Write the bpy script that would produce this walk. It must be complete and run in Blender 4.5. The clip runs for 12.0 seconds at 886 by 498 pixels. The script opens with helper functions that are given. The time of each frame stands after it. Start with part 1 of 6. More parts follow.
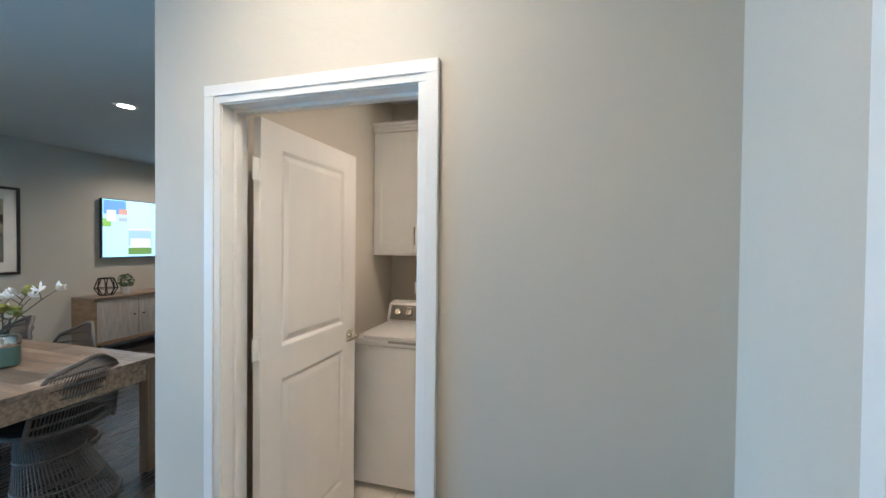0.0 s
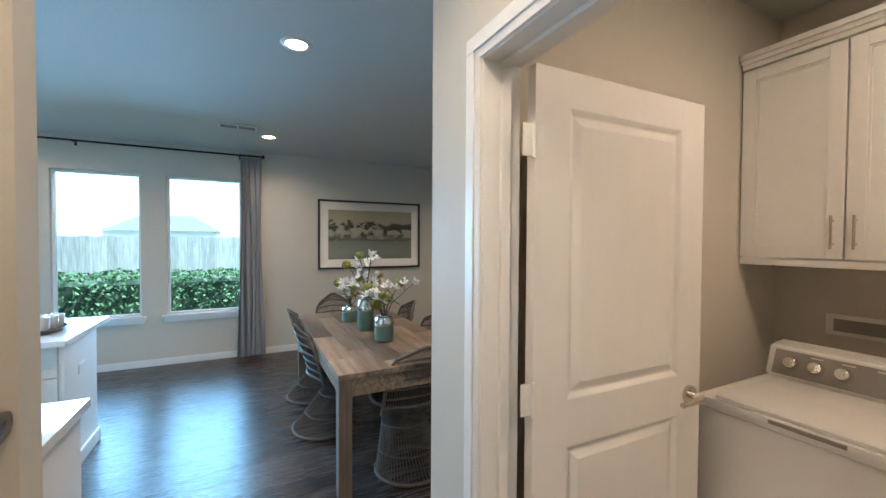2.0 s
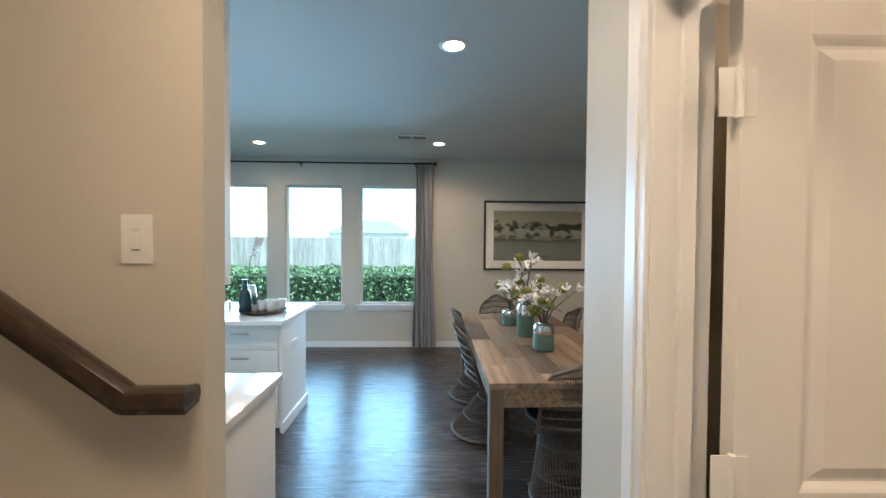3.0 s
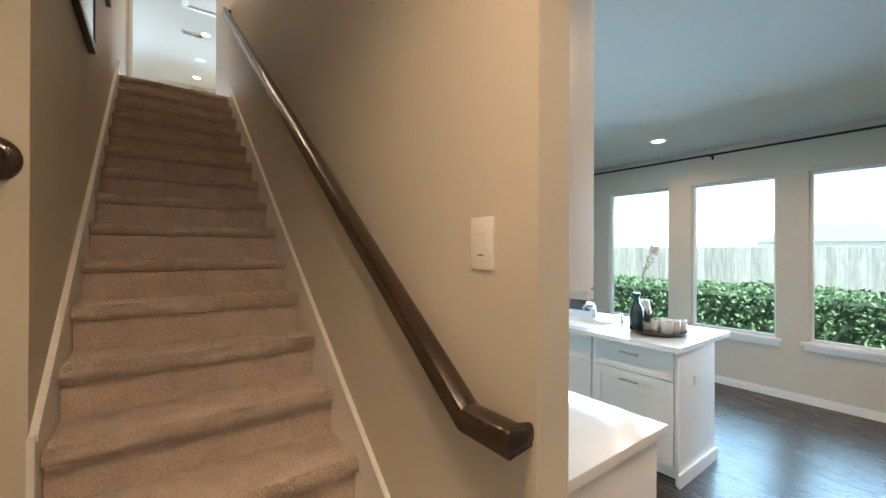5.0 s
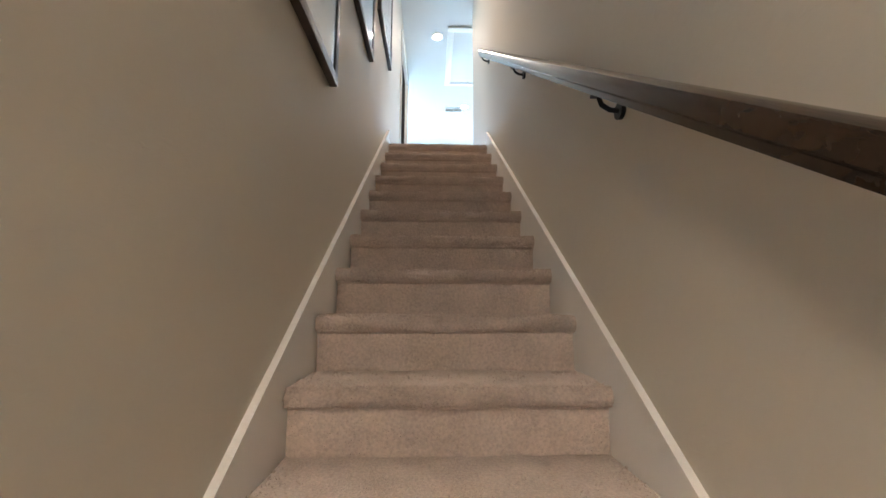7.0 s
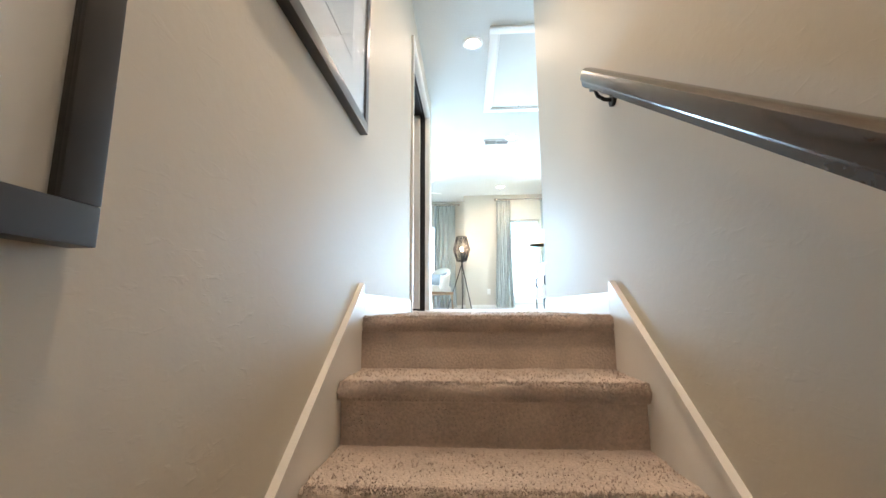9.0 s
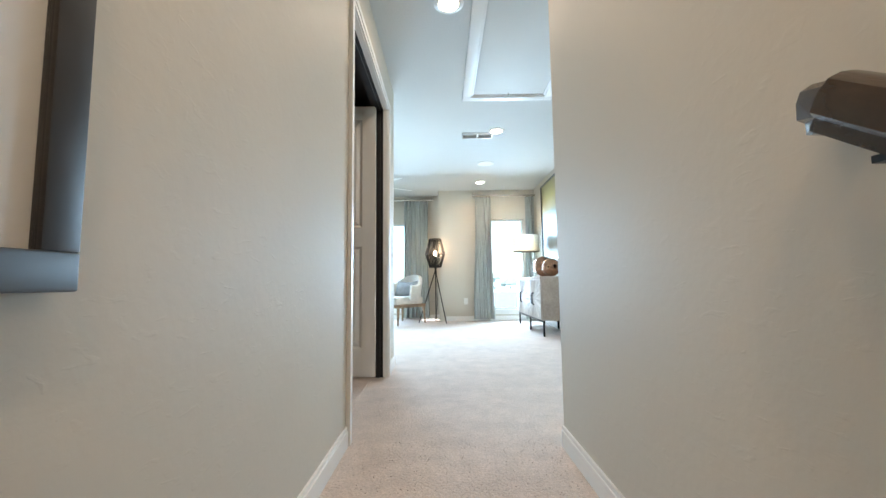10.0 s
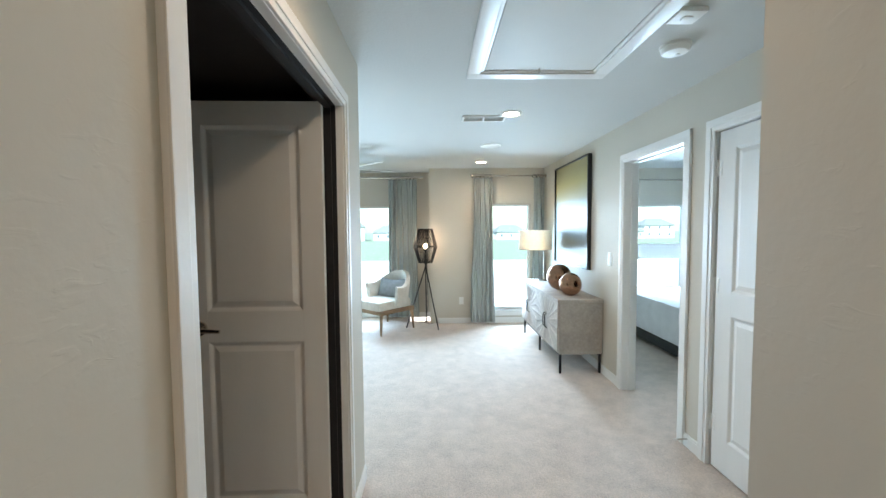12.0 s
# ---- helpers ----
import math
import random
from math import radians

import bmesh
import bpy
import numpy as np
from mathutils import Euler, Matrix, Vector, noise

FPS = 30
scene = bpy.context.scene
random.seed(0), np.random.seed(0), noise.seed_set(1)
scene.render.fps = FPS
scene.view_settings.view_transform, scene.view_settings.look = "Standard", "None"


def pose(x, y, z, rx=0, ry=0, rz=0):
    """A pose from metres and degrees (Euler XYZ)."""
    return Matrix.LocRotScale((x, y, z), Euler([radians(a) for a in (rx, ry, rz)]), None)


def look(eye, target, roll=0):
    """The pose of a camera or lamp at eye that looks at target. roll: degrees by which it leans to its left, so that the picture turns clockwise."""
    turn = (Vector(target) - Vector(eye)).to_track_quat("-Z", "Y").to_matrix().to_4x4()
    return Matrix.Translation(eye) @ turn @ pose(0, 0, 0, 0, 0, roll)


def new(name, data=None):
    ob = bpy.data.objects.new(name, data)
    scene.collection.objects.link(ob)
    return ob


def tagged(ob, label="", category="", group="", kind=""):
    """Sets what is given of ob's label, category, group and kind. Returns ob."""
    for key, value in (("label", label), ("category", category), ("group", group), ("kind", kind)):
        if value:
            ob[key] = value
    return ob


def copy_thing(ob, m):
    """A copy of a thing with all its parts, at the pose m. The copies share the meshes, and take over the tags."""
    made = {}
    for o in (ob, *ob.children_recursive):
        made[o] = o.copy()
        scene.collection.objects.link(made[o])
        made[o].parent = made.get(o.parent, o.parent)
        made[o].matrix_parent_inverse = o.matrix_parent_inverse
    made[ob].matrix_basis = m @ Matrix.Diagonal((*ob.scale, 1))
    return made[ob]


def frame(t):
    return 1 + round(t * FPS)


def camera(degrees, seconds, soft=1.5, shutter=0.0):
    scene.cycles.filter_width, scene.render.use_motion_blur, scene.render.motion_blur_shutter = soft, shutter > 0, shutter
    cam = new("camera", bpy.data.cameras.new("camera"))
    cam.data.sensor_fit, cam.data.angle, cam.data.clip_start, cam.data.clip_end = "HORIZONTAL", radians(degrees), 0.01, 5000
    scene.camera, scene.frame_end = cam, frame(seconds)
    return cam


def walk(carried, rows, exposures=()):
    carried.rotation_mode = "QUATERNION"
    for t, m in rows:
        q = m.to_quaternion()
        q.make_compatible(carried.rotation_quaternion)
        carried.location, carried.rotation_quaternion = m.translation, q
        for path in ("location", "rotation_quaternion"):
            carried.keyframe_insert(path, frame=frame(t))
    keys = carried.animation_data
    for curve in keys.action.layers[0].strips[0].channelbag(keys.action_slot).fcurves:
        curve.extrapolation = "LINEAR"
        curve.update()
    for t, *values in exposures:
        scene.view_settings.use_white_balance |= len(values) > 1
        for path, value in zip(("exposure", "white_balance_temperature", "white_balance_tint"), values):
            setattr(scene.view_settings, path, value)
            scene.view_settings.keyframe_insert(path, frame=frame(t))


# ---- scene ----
cam = camera(97.3, 12.0)
PATH = [
    (0, (-1.471, -0.716, 1.549), (-0.928, -2.64, 1.519), 0.6),
    (0.5, (-1.449, -0.908, 1.542), (-0.556, -2.697, 1.523), 0.6),
    (1, (-1.397, -1.052, 1.534), (-0.147, -2.612, 1.507), 0.5),
    (1.5, (-1.283, -1.178, 1.542), (0.272, -2.435, 1.509), 0.4),
    (2, (-1.193, -1.307, 1.557), (0.593, -2.206, 1.515), 0.3),
    (2.5, (-1.135, -1.446, 1.561), (0.805, -1.93, 1.517), 0.4),
    (4.5, (-0.706, -1.452, 1.548), (0.882, -0.235, 1.532), 0.1),
    (5, (-0.643, -1.387, 1.542), (0.547, 0.221, 1.546), 0.2),
    (5.5, (-0.621, -1.172, 1.515), (0.157, 0.67, 1.565), 0.3),
    (6, (-0.588, -0.883, 1.501), (-0.16, 1.067, 1.63), -0.0),
    (6.5, (-0.513, -0.53, 1.531), (-0.319, 1.447, 1.768), -0.0),
    (8.5, (-0.551, 1.433, 2.85), (-0.634, 3.408, 3.153), -0.1),
    (9, (-0.523, 1.884, 3.194), (-0.649, 3.857, 3.491), -0.3),
    (9.5, (-0.525, 2.35, 3.525), (-0.605, 4.334, 3.761), -0.3),
    (10, (-0.501, 2.851, 3.853), (-0.502, 4.844, 4.025), -0.7),
    (10.5, (-0.543, 3.359, 4.243), (-0.527, 5.358, 4.295), -0.8),
    (11, (-0.547, 3.639, 4.444), (-0.508, 5.638, 4.408), -0.8),
    (11.5, (-0.545, 3.8, 4.53), (-0.502, 5.798, 4.452), -0.6),
    (12, (-0.502, 3.957, 4.636), (-0.461, 5.954, 4.53), -0.4),
]
walk(cam, [(t, look(eye, target, roll)) for t, eye, target, roll in PATH],
     [(0.0, 2.25, 5850, 11), (1.2, 2.12, 6300, 13), (2.0, 2.1, 6700, 16), (2.6, 2.1, 7150, 18), (4.4, 2.2, 7700, 20), (5.6, 2.25, 9300, 26), (6.1, 2.8, 6900, 14), (6.6, 3.05, 6300, 15), (8.4, 3.4, 7400, 20), (9.5, 2.7, 6950, 15), (10.0, 2.35, 7400, 18), (10.5, 1.95, 7800, 18), (12.0, 1.92, 7600, 18)])

# ---- world and light ----
world = bpy.data.worlds.new("sky")
scene.world = world
world.use_nodes = True
sky = world.node_tree.nodes.new("ShaderNodeTexSky")
sky.sky_type, sky.sun_disc = "NISHITA", False
sky.sun_elevation, sky.sun_rotation = radians(54), radians(207)
world.node_tree.nodes["Background"].inputs[1].default_value = 0.15
world.node_tree.links.new(sky.outputs[0], world.node_tree.nodes["Background"].inputs[0])
sun = new("sun", bpy.data.lights.new("sun", "SUN"))
sun.data.energy, sun.data.angle, sun.data.color = 5.0, radians(0.6), (1.0, 0.95, 0.88)
sun.matrix_world = look((-4.0, -8.0, 12.3), (0, 0, 0))

WARM, SOFT, DAY = (1.0, 0.74, 0.48), (1.0, 0.85, 0.68), (0.40, 0.70, 1.0)


def area(name, place, target, size, size_y, watts, colour, spread=180):
    ob = new(name, bpy.data.lights.new(name, "AREA"))
    ob.data.shape, ob.data.size, ob.data.size_y = "RECTANGLE", size, size_y
    ob.data.energy, ob.data.color, ob.data.spread = watts, colour, radians(spread)
    ob.matrix_world = look(place, target)
    return ob


# daylight in the window openings
area("daylight", (4.33, 0.25, 1.48), (0, 0.25, -0.1), 0.8, 1.66, 11, (0.23, 0.61, 1.0), 115)
area("daylight", (4.33, -0.83, 1.48), (0, -0.83, -0.1), 0.8, 1.66, 11, (0.23, 0.61, 1.0), 115)
area("daylight", (4.33, 1.35, 1.48), (0, 1.35, -0.1), 0.8, 1.66, 11, (0.23, 0.61, 1.0), 115)
area("daylight", (0.67, 9.74, 4.18), (0.67, 0, 2.1), 0.58, 1.6, 19, DAY, 130)
area("daylight", (-1.85, 10.16, 4.18), (-1.85, 0, 2.1), 1.1, 1.6, 34, DAY, 130)
area("daylight", (3.02, 9.80, 4.3), (3.02, 0, 2.4), 0.78, 1.28, 30, DAY, 160)

# ---- constants of the plan ----
W = 0.927            # width of the stairs
R, T = 0.186, 0.2555  # riser and tread
STEPS = 17
ZF = STEPS * R       # upper floor
ZC = 2.74            # lower ceiling
ZU = 5.547           # upper ceiling
YL = -1.88           # laundry wall
YE = -0.852          # end of the stair wall
YB = 0.19            # wall with the bedroom door


# ---- materials ----
def mat(name, base, rough=0.5, metal=0.0, var=0.12, scale=6.0, bump=0.0, bump_scale=80.0, fine=0.0, coat=0.0, stretch=(1, 1, 1), rand=0.0, sheen=0.0, spec=0.5):
    m = bpy.data.materials.new(name)
    m.use_nodes = True
    nt = m.node_tree
    n, l = nt.nodes, nt.links
    b = n["Principled BSDF"]
    b.inputs["Roughness"].default_value, b.inputs["Metallic"].default_value = rough, metal
    b.inputs["Coat Weight"].default_value, b.inputs["Specular IOR Level"].default_value = coat, spec
    b.inputs["Coat Roughness"].default_value = 0.12
    if sheen:
        b.inputs["Sheen Weight"].default_value = sheen
    tc, mp = n.new("ShaderNodeTexCoord"), n.new("ShaderNodeMapping")
    mp.inputs["Scale"].default_value = stretch
    l.new(tc.outputs["Object"], mp.inputs[0])
    if rand:
        oi, add = n.new("ShaderNodeObjectInfo"), n.new("ShaderNodeVectorMath")
        sc = n.new("ShaderNodeMath")
        sc.operation, sc.inputs[1].default_value = "MULTIPLY", 37.0
        l.new(oi.outputs["Random"], sc.inputs[0])
        l.new(mp.outputs[0], add.inputs[0])
        l.new(sc.outputs[0], add.inputs[1])
        vec = add.outputs[0]
    else:
        vec = mp.outputs[0]
    big, small = n.new("ShaderNodeTexNoise"), n.new("ShaderNodeTexNoise")
    big.inputs["Scale"].default_value, big.inputs["Detail"].default_value = scale, 4
    small.inputs["Scale"].default_value, small.inputs["Detail"].default_value = bump_scale, 5
    l.new(vec, big.inputs["Vector"])
    l.new(vec, small.inputs["Vector"])
    mix = n.new("ShaderNodeMix")
    mix.data_type = "FLOAT"
    mix.inputs[0].default_value = fine
    l.new(big.outputs["Fac"], mix.inputs[2])
    l.new(small.outputs["Fac"], mix.inputs[3])
    ramp = n.new("ShaderNodeMapRange")
    ramp.inputs[1].default_value, ramp.inputs[2].default_value = 0.3, 0.7
    ramp.inputs[3].default_value, ramp.inputs[4].default_value = 1 - var, 1 + var
    l.new(mix.outputs[0], ramp.inputs[0])
    val = ramp.outputs[0]
    if rand:
        rr, mul = n.new("ShaderNodeMapRange"), n.new("ShaderNodeMath")
        rr.inputs[3].default_value, rr.inputs[4].default_value = 1 - rand, 1 + rand
        l.new(oi.outputs["Random"], rr.inputs[0])
        mul.operation = "MULTIPLY"
        l.new(val, mul.inputs[0])
        l.new(rr.outputs[0], mul.inputs[1])
        val = mul.outputs[0]
    hsv = n.new("ShaderNodeHueSaturation")
    hsv.inputs["Color"].default_value = (*base, 1)
    l.new(val, hsv.inputs["Value"])
    l.new(hsv.outputs[0], b.inputs["Base Color"])
    rmap = n.new("ShaderNodeMapRange")
    rmap.inputs[3].default_value, rmap.inputs[4].default_value = max(0.02, rough * 0.85), min(1, rough * 1.15)
    l.new(big.outputs["Fac"], rmap.inputs[0])
    l.new(rmap.outputs[0], b.inputs["Roughness"])
    if bump:
        bp = n.new("ShaderNodeBump")
        bp.inputs["Strength"].default_value, bp.inputs["Distance"].default_value = 1.0, bump
        l.new(small.outputs["Fac"], bp.inputs["Height"])
        l.new(bp.outputs[0], b.inputs["Normal"])
    return m


def glow(name, colour, strength):
    m = bpy.data.materials.new(name)
    m.use_nodes = True
    b = m.node_tree.nodes["Principled BSDF"]
    b.inputs["Base Color"].default_value = (*colour, 1)
    b.inputs["Emission Color"].default_value, b.inputs["Emission Strength"].default_value = (*colour, 1), strength
    return m


def glass_mat(name, rough=0.0, tint=(1, 1, 1)):
    m = bpy.data.materials.new(name)
    m.use_nodes = True
    b = m.node_tree.nodes["Principled BSDF"]
    b.inputs["Base Color"].default_value = (*tint, 1)
    b.inputs["Transmission Weight"].default_value, b.inputs["Roughness"].default_value, b.inputs["IOR"].default_value = 1.0, rough, 1.05
    return m


paint = mat("greige_paint", (0.60, 0.555, 0.475), 0.6, var=0.03, scale=1.3, bump=0.0007, bump_scale=38, fine=0.1, spec=0.22)


def trowel_marks(m):
    """Sparse shallow trowel marks over the paint's fine relief."""
    n, l = m.node_tree.nodes, m.node_tree.links
    tc, mp, ns, cut, bp = (n.new(k) for k in ("ShaderNodeTexCoord", "ShaderNodeMapping", "ShaderNodeTexNoise", "ShaderNodeMapRange", "ShaderNodeBump"))
    mp.inputs["Scale"].default_value = (1, 1, 2.6)
    ns.inputs["Scale"].default_value, ns.inputs["Detail"].default_value, ns.inputs["Distortion"].default_value = 20, 3, 0.8
    cut.inputs[1].default_value, cut.inputs[2].default_value = 0.60, 0.72
    bp.inputs["Strength"].default_value, bp.inputs["Distance"].default_value = 0.4, 0.0006
    l.new(tc.outputs["Object"], mp.inputs[0])
    l.new(mp.outputs[0], ns.inputs["Vector"])
    l.new(ns.outputs["Fac"], cut.inputs[0])
    l.new(cut.outputs[0], bp.inputs["Height"])
    old = m.node_tree.nodes["Principled BSDF"].inputs["Normal"].links[0].from_socket
    l.new(old, bp.inputs["Normal"])
    l.new(bp.outputs[0], m.node_tree.nodes["Principled BSDF"].inputs["Normal"])


trowel_marks(paint)
ceil_paint = mat("ceiling_paint", (0.58, 0.59, 0.57), 0.8, var=0.02, scale=1.0, bump=0.0015, bump_scale=70)
hatch_paint = mat("hatch_paint", (0.66, 0.66, 0.63), 0.6, var=0.02, scale=2, bump=0.0003, bump_scale=60)
white = mat("white_trim_paint", (0.80, 0.79, 0.76), 0.35, var=0.02, scale=3, bump=0.0003, bump_scale=60)
door_paint = mat("white_door_paint", (0.78, 0.76, 0.72), 0.4, var=0.02, scale=3, bump=0.0003, bump_scale=90, stretch=(3, 3, 0.6))
carpet = mat("beige_carpet", (0.60, 0.495, 0.425), 0.95, var=0.24, scale=9, bump=0.006, bump_scale=120, fine=0.55, sheen=0.25)
plank_wood = mat("dark_plank_wood", (0.050, 0.040, 0.036), 0.27, var=0.35, scale=9, bump=0.0012, bump_scale=60, stretch=(6, 0.45, 1), rand=0.35, fine=0.3, spec=0.36)
table_wood = mat("weathered_wood", (0.21, 0.145, 0.10), 0.38, var=0.6, scale=5, bump=0.001, bump_scale=50, stretch=(0.5, 6, 6), rand=0.5, fine=0.3)
leg_wood = mat("brown_leg_wood", (0.22, 0.145, 0.095), 0.5, var=0.4, scale=5, bump=0.001, bump_scale=50, stretch=(6, 6, 0.5), rand=0.2, fine=0.3)
rail_wood = mat("dark_stained_wood", (0.038, 0.022, 0.013), 0.24, var=0.4, scale=10, bump=0.0006, bump_scale=60, stretch=(7, 0.6, 0.6), coat=0.45, fine=0.4, spec=0.4)
black_metal = mat("black_metal", (0.015, 0.014, 0.013), 0.4, 0.6, var=0.1)
frame_wood = mat("dark_frame", (0.035, 0.03, 0.028), 0.35, var=0.3, scale=10, stretch=(1, 5, 1))
chrome = mat("brushed_nickel", (0.62, 0.58, 0.52), 0.25, 1.0, var=0.08, scale=30)
mirror_chrome = mat("chrome", (0.8, 0.78, 0.74), 0.12, 1.0, var=0.04)
cabinet_paint = mat("white_cabinet_paint", (0.79, 0.78, 0.75), 0.35, var=0.02, scale=4)
quartz = mat("white_quartz", (0.82, 0.82, 0.80), 0.08, var=0.05, scale=7, coat=0.6, fine=0.3)
enamel = mat("white_enamel", (0.75, 0.74, 0.71), 0.22, var=0.02, coat=0.5)
grey_panel = mat("grey_control_panel", (0.33, 0.31, 0.28), 0.35, 0.5, var=0.06)
tile = mat("beige_floor_tile", (0.58, 0.53, 0.46), 0.35, var=0.08, scale=4, rand=0.05)
rattan = mat("grey_rattan", (0.105, 0.086, 0.072), 0.6, var=0.35, scale=25, bump=0.001, bump_scale=200, fine=0.4)
vase_green = mat("green_ceramic", (0.10, 0.19, 0.165), 0.4, var=0.12, scale=12)
petal = mat("white_petals", (0.85, 0.83, 0.80), 0.6, var=0.06, scale=20)
stem_mat = mat("brown_stem", (0.09, 0.075, 0.05), 0.7, var=0.25, scale=30)
leaf_mat = mat("green_leaf", (0.07, 0.12, 0.045), 0.5, var=0.35, scale=20)
moss = mat("green_pom_moss", (0.22, 0.22, 0.05), 0.9, var=0.4, scale=40, bump=0.006, bump_scale=120)
grey_curtain = mat("grey_curtain", (0.30, 0.30, 0.31), 0.85, var=0.1, scale=14, bump=0.0006, bump_scale=300, stretch=(4, 4, 0.3))
green_curtain = mat("sage_curtain", (0.37, 0.40, 0.38), 0.85, var=0.1, scale=14, bump=0.0006, bump_scale=300, stretch=(4, 4, 0.3))
mat_board = mat("white_mat_board", (0.80, 0.80, 0.77), 0.7, var=0.02)
black_plastic = mat("black_plastic", (0.012, 0.012, 0.013), 0.3, var=0.1)
white_plastic = mat("white_plastic", (0.80, 0.79, 0.75), 0.35, var=0.02)
bulb = glow("warm_bulb", (1.0, 0.80, 0.55), 8)
can_glow = glow("downlight_glow", (1.0, 0.88, 0.70), 14)
# Tint puts the blue glare at the windows into the glass colour.
pane_glass = glass_mat("blue_glare_glass", 0.0, (0.50, 0.84, 1.0))
boucle = mat("cream_upholstery", (0.66, 0.62, 0.55), 0.9, var=0.08, scale=20, bump=0.002, bump_scale=220, sheen=0.3)
grey_cloth = mat("grey_cloth", (0.25, 0.26, 0.27), 0.9, var=0.15, scale=18, bump=0.001, bump_scale=260)
washed_wood = mat("whitewashed_wood", (0.46, 0.41, 0.36), 0.6, var=0.25, scale=7, bump=0.001, bump_scale=60, stretch=(5, 0.7, 0.7), rand=0.2, fine=0.4)
copper = mat("glazed_copper", (0.36, 0.20, 0.13), 0.15, 0.85, var=0.3, scale=5)
shade_mat = mat("linen_shade", (0.80, 0.77, 0.68), 0.8, var=0.06, scale=30, bump=0.0004, bump_scale=300)
shade_mat.node_tree.nodes["Principled BSDF"].inputs["Transmission Weight"].default_value = 0.35
bed_wood = mat("light_brown_wood", (0.30, 0.19, 0.11), 0.45, var=0.25, scale=6, stretch=(1, 1, 5))
grass_mat = mat("lawn", (0.17, 0.19, 0.13), 0.95, var=0.4, scale=1.5, bump=0.02, bump_scale=40, fine=0.5)
hedge_leaf = mat("hedge_leaves", (0.075, 0.15, 0.065), 0.6, var=0.4, scale=9)
fence_wood = mat("grey_fence_wood", (0.36, 0.34, 0.31), 0.85, var=0.25, scale=6, stretch=(4, 4, 0.4), rand=0.15)
brick_wall = mat("pale_brick", (0.60, 0.56, 0.52), 0.85, var=0.2, scale=12)
roof_mat = mat("grey_shingles", (0.16, 0.155, 0.15), 0.9, var=0.25, scale=8)
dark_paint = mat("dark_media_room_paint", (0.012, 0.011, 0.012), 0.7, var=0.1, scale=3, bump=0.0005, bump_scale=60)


# ---- mesh helpers ----
def add_box(bm, x0, x1, y0, y1, z0, z1, bevel=0.0):
    r = bmesh.ops.create_cube(bm, size=1.0)
    vs = r["verts"]
    bmesh.ops.scale(bm, verts=vs, vec=(abs(x1 - x0), abs(y1 - y0), abs(z1 - z0)))
    bmesh.ops.translate(bm, verts=vs, vec=((x0 + x1) / 2, (y0 + y1) / 2, (z0 + z1) / 2))
    if bevel:
        es = list({e for v in vs for e in v.link_edges})
        bmesh.ops.bevel(bm, geom=es, offset=bevel, segments=2, affect="EDGES", profile=0.7)
    return vs


def tube(bm, pts, r, n=6, closed=False, flat=1.0):
    """A round bar along pts; r a radius or a list of them."""
    pts = [Vector(p) for p in pts]
    k = len(pts)
    rings = []
    side = None
    for i, p in enumerate(pts):
        a = pts[(i - 1) % k] if closed or i > 0 else p
        b = pts[(i + 1) % k] if closed or i < k - 1 else p
        d = (b - a).normalized()
        if side is None:
            side = d.cross(Vector((0, 0, 1)) if abs(d.z) < 0.9 else Vector((0, 1, 0))).normalized()
        side = (side - d * side.dot(d)).normalized()
        up = d.cross(side)
        rad = r[i] if isinstance(r, (list, tuple)) else r
        rings.append([bm.verts.new(p + rad * (math.cos(2 * math.pi * j / n) * side + flat * math.sin(2 * math.pi * j / n) * up)) for j in range(n)])
    for i in range(k if closed else k - 1):
        a, b = rings[i], rings[(i + 1) % k]
        for j in range(n):
            bm.faces.new((a[j], a[(j + 1) % n], b[(j + 1) % n], b[j]))
    if not closed:
        bm.faces.new(rings[0][::-1])
        bm.faces.new(rings[-1])


def lathe(bm, profile, n=24, cx=0.0, cy=0.0):
    """A turned body about z from (radius, height) pairs."""
    rings = [[bm.verts.new((cx + r * math.cos(2 * math.pi * j / n), cy + r * math.sin(2 * math.pi * j / n), z)) for j in range(n)] for r, z in profile]
    for a, b in zip(rings, rings[1:]):
        for j in range(n):
            bm.faces.new((a[j], a[(j + 1) % n], b[(j + 1) % n], b[j]))
    if profile[0][0] > 0:
        bm.faces.new(rings[0][::-1])
    if profile[-1][0] > 0:
        bm.faces.new(rings[-1])


def sheet(bm, f, nu, nv):
    g = [[bm.verts.new(f(u / nu, v / nv)) for v in range(nv + 1)] for u in range(nu + 1)]
    for u in range(nu):
        for v in range(nv):
            bm.faces.new((g[u][v], g[u + 1][v], g[u + 1][v + 1], g[u][v + 1]))
    return g


def thicken(bm, d):
    bmesh.ops.recalc_face_normals(bm, faces=bm.faces)
    bmesh.ops.solidify(bm, geom=bm.faces[:], thickness=d)


def blob(bm, c, r, sub=2, squash=1.0, rough=0.0):
    q = bmesh.ops.create_icosphere(bm, subdivisions=sub, radius=1.0)
    for v in q["verts"]:
        k = 1 + rough * noise.noise(v.co * 3 + Vector(c) * 7)
        v.co = Vector(c) + Vector((v.co.x * r * k, v.co.y * r * k, v.co.z * r * k * squash))


def mesh_of(name, bm, material, smooth=False):
    me = bpy.data.meshes.new(name)
    bmesh.ops.recalc_face_normals(bm, faces=bm.faces)
    bm.to_mesh(me)
    bm.free()
    me.materials.append(material)
    if smooth:
        for p in me.polygons:
            p.use_smooth = True
        me.set_sharp_from_angle(angle=radians(40))
    return me


def part(name, bm, material, parent=None, label="", smooth=False):
    ob = new(name, mesh_of(name, bm, material, smooth))
    if parent:
        ob.parent = parent
    return tagged(ob, label)


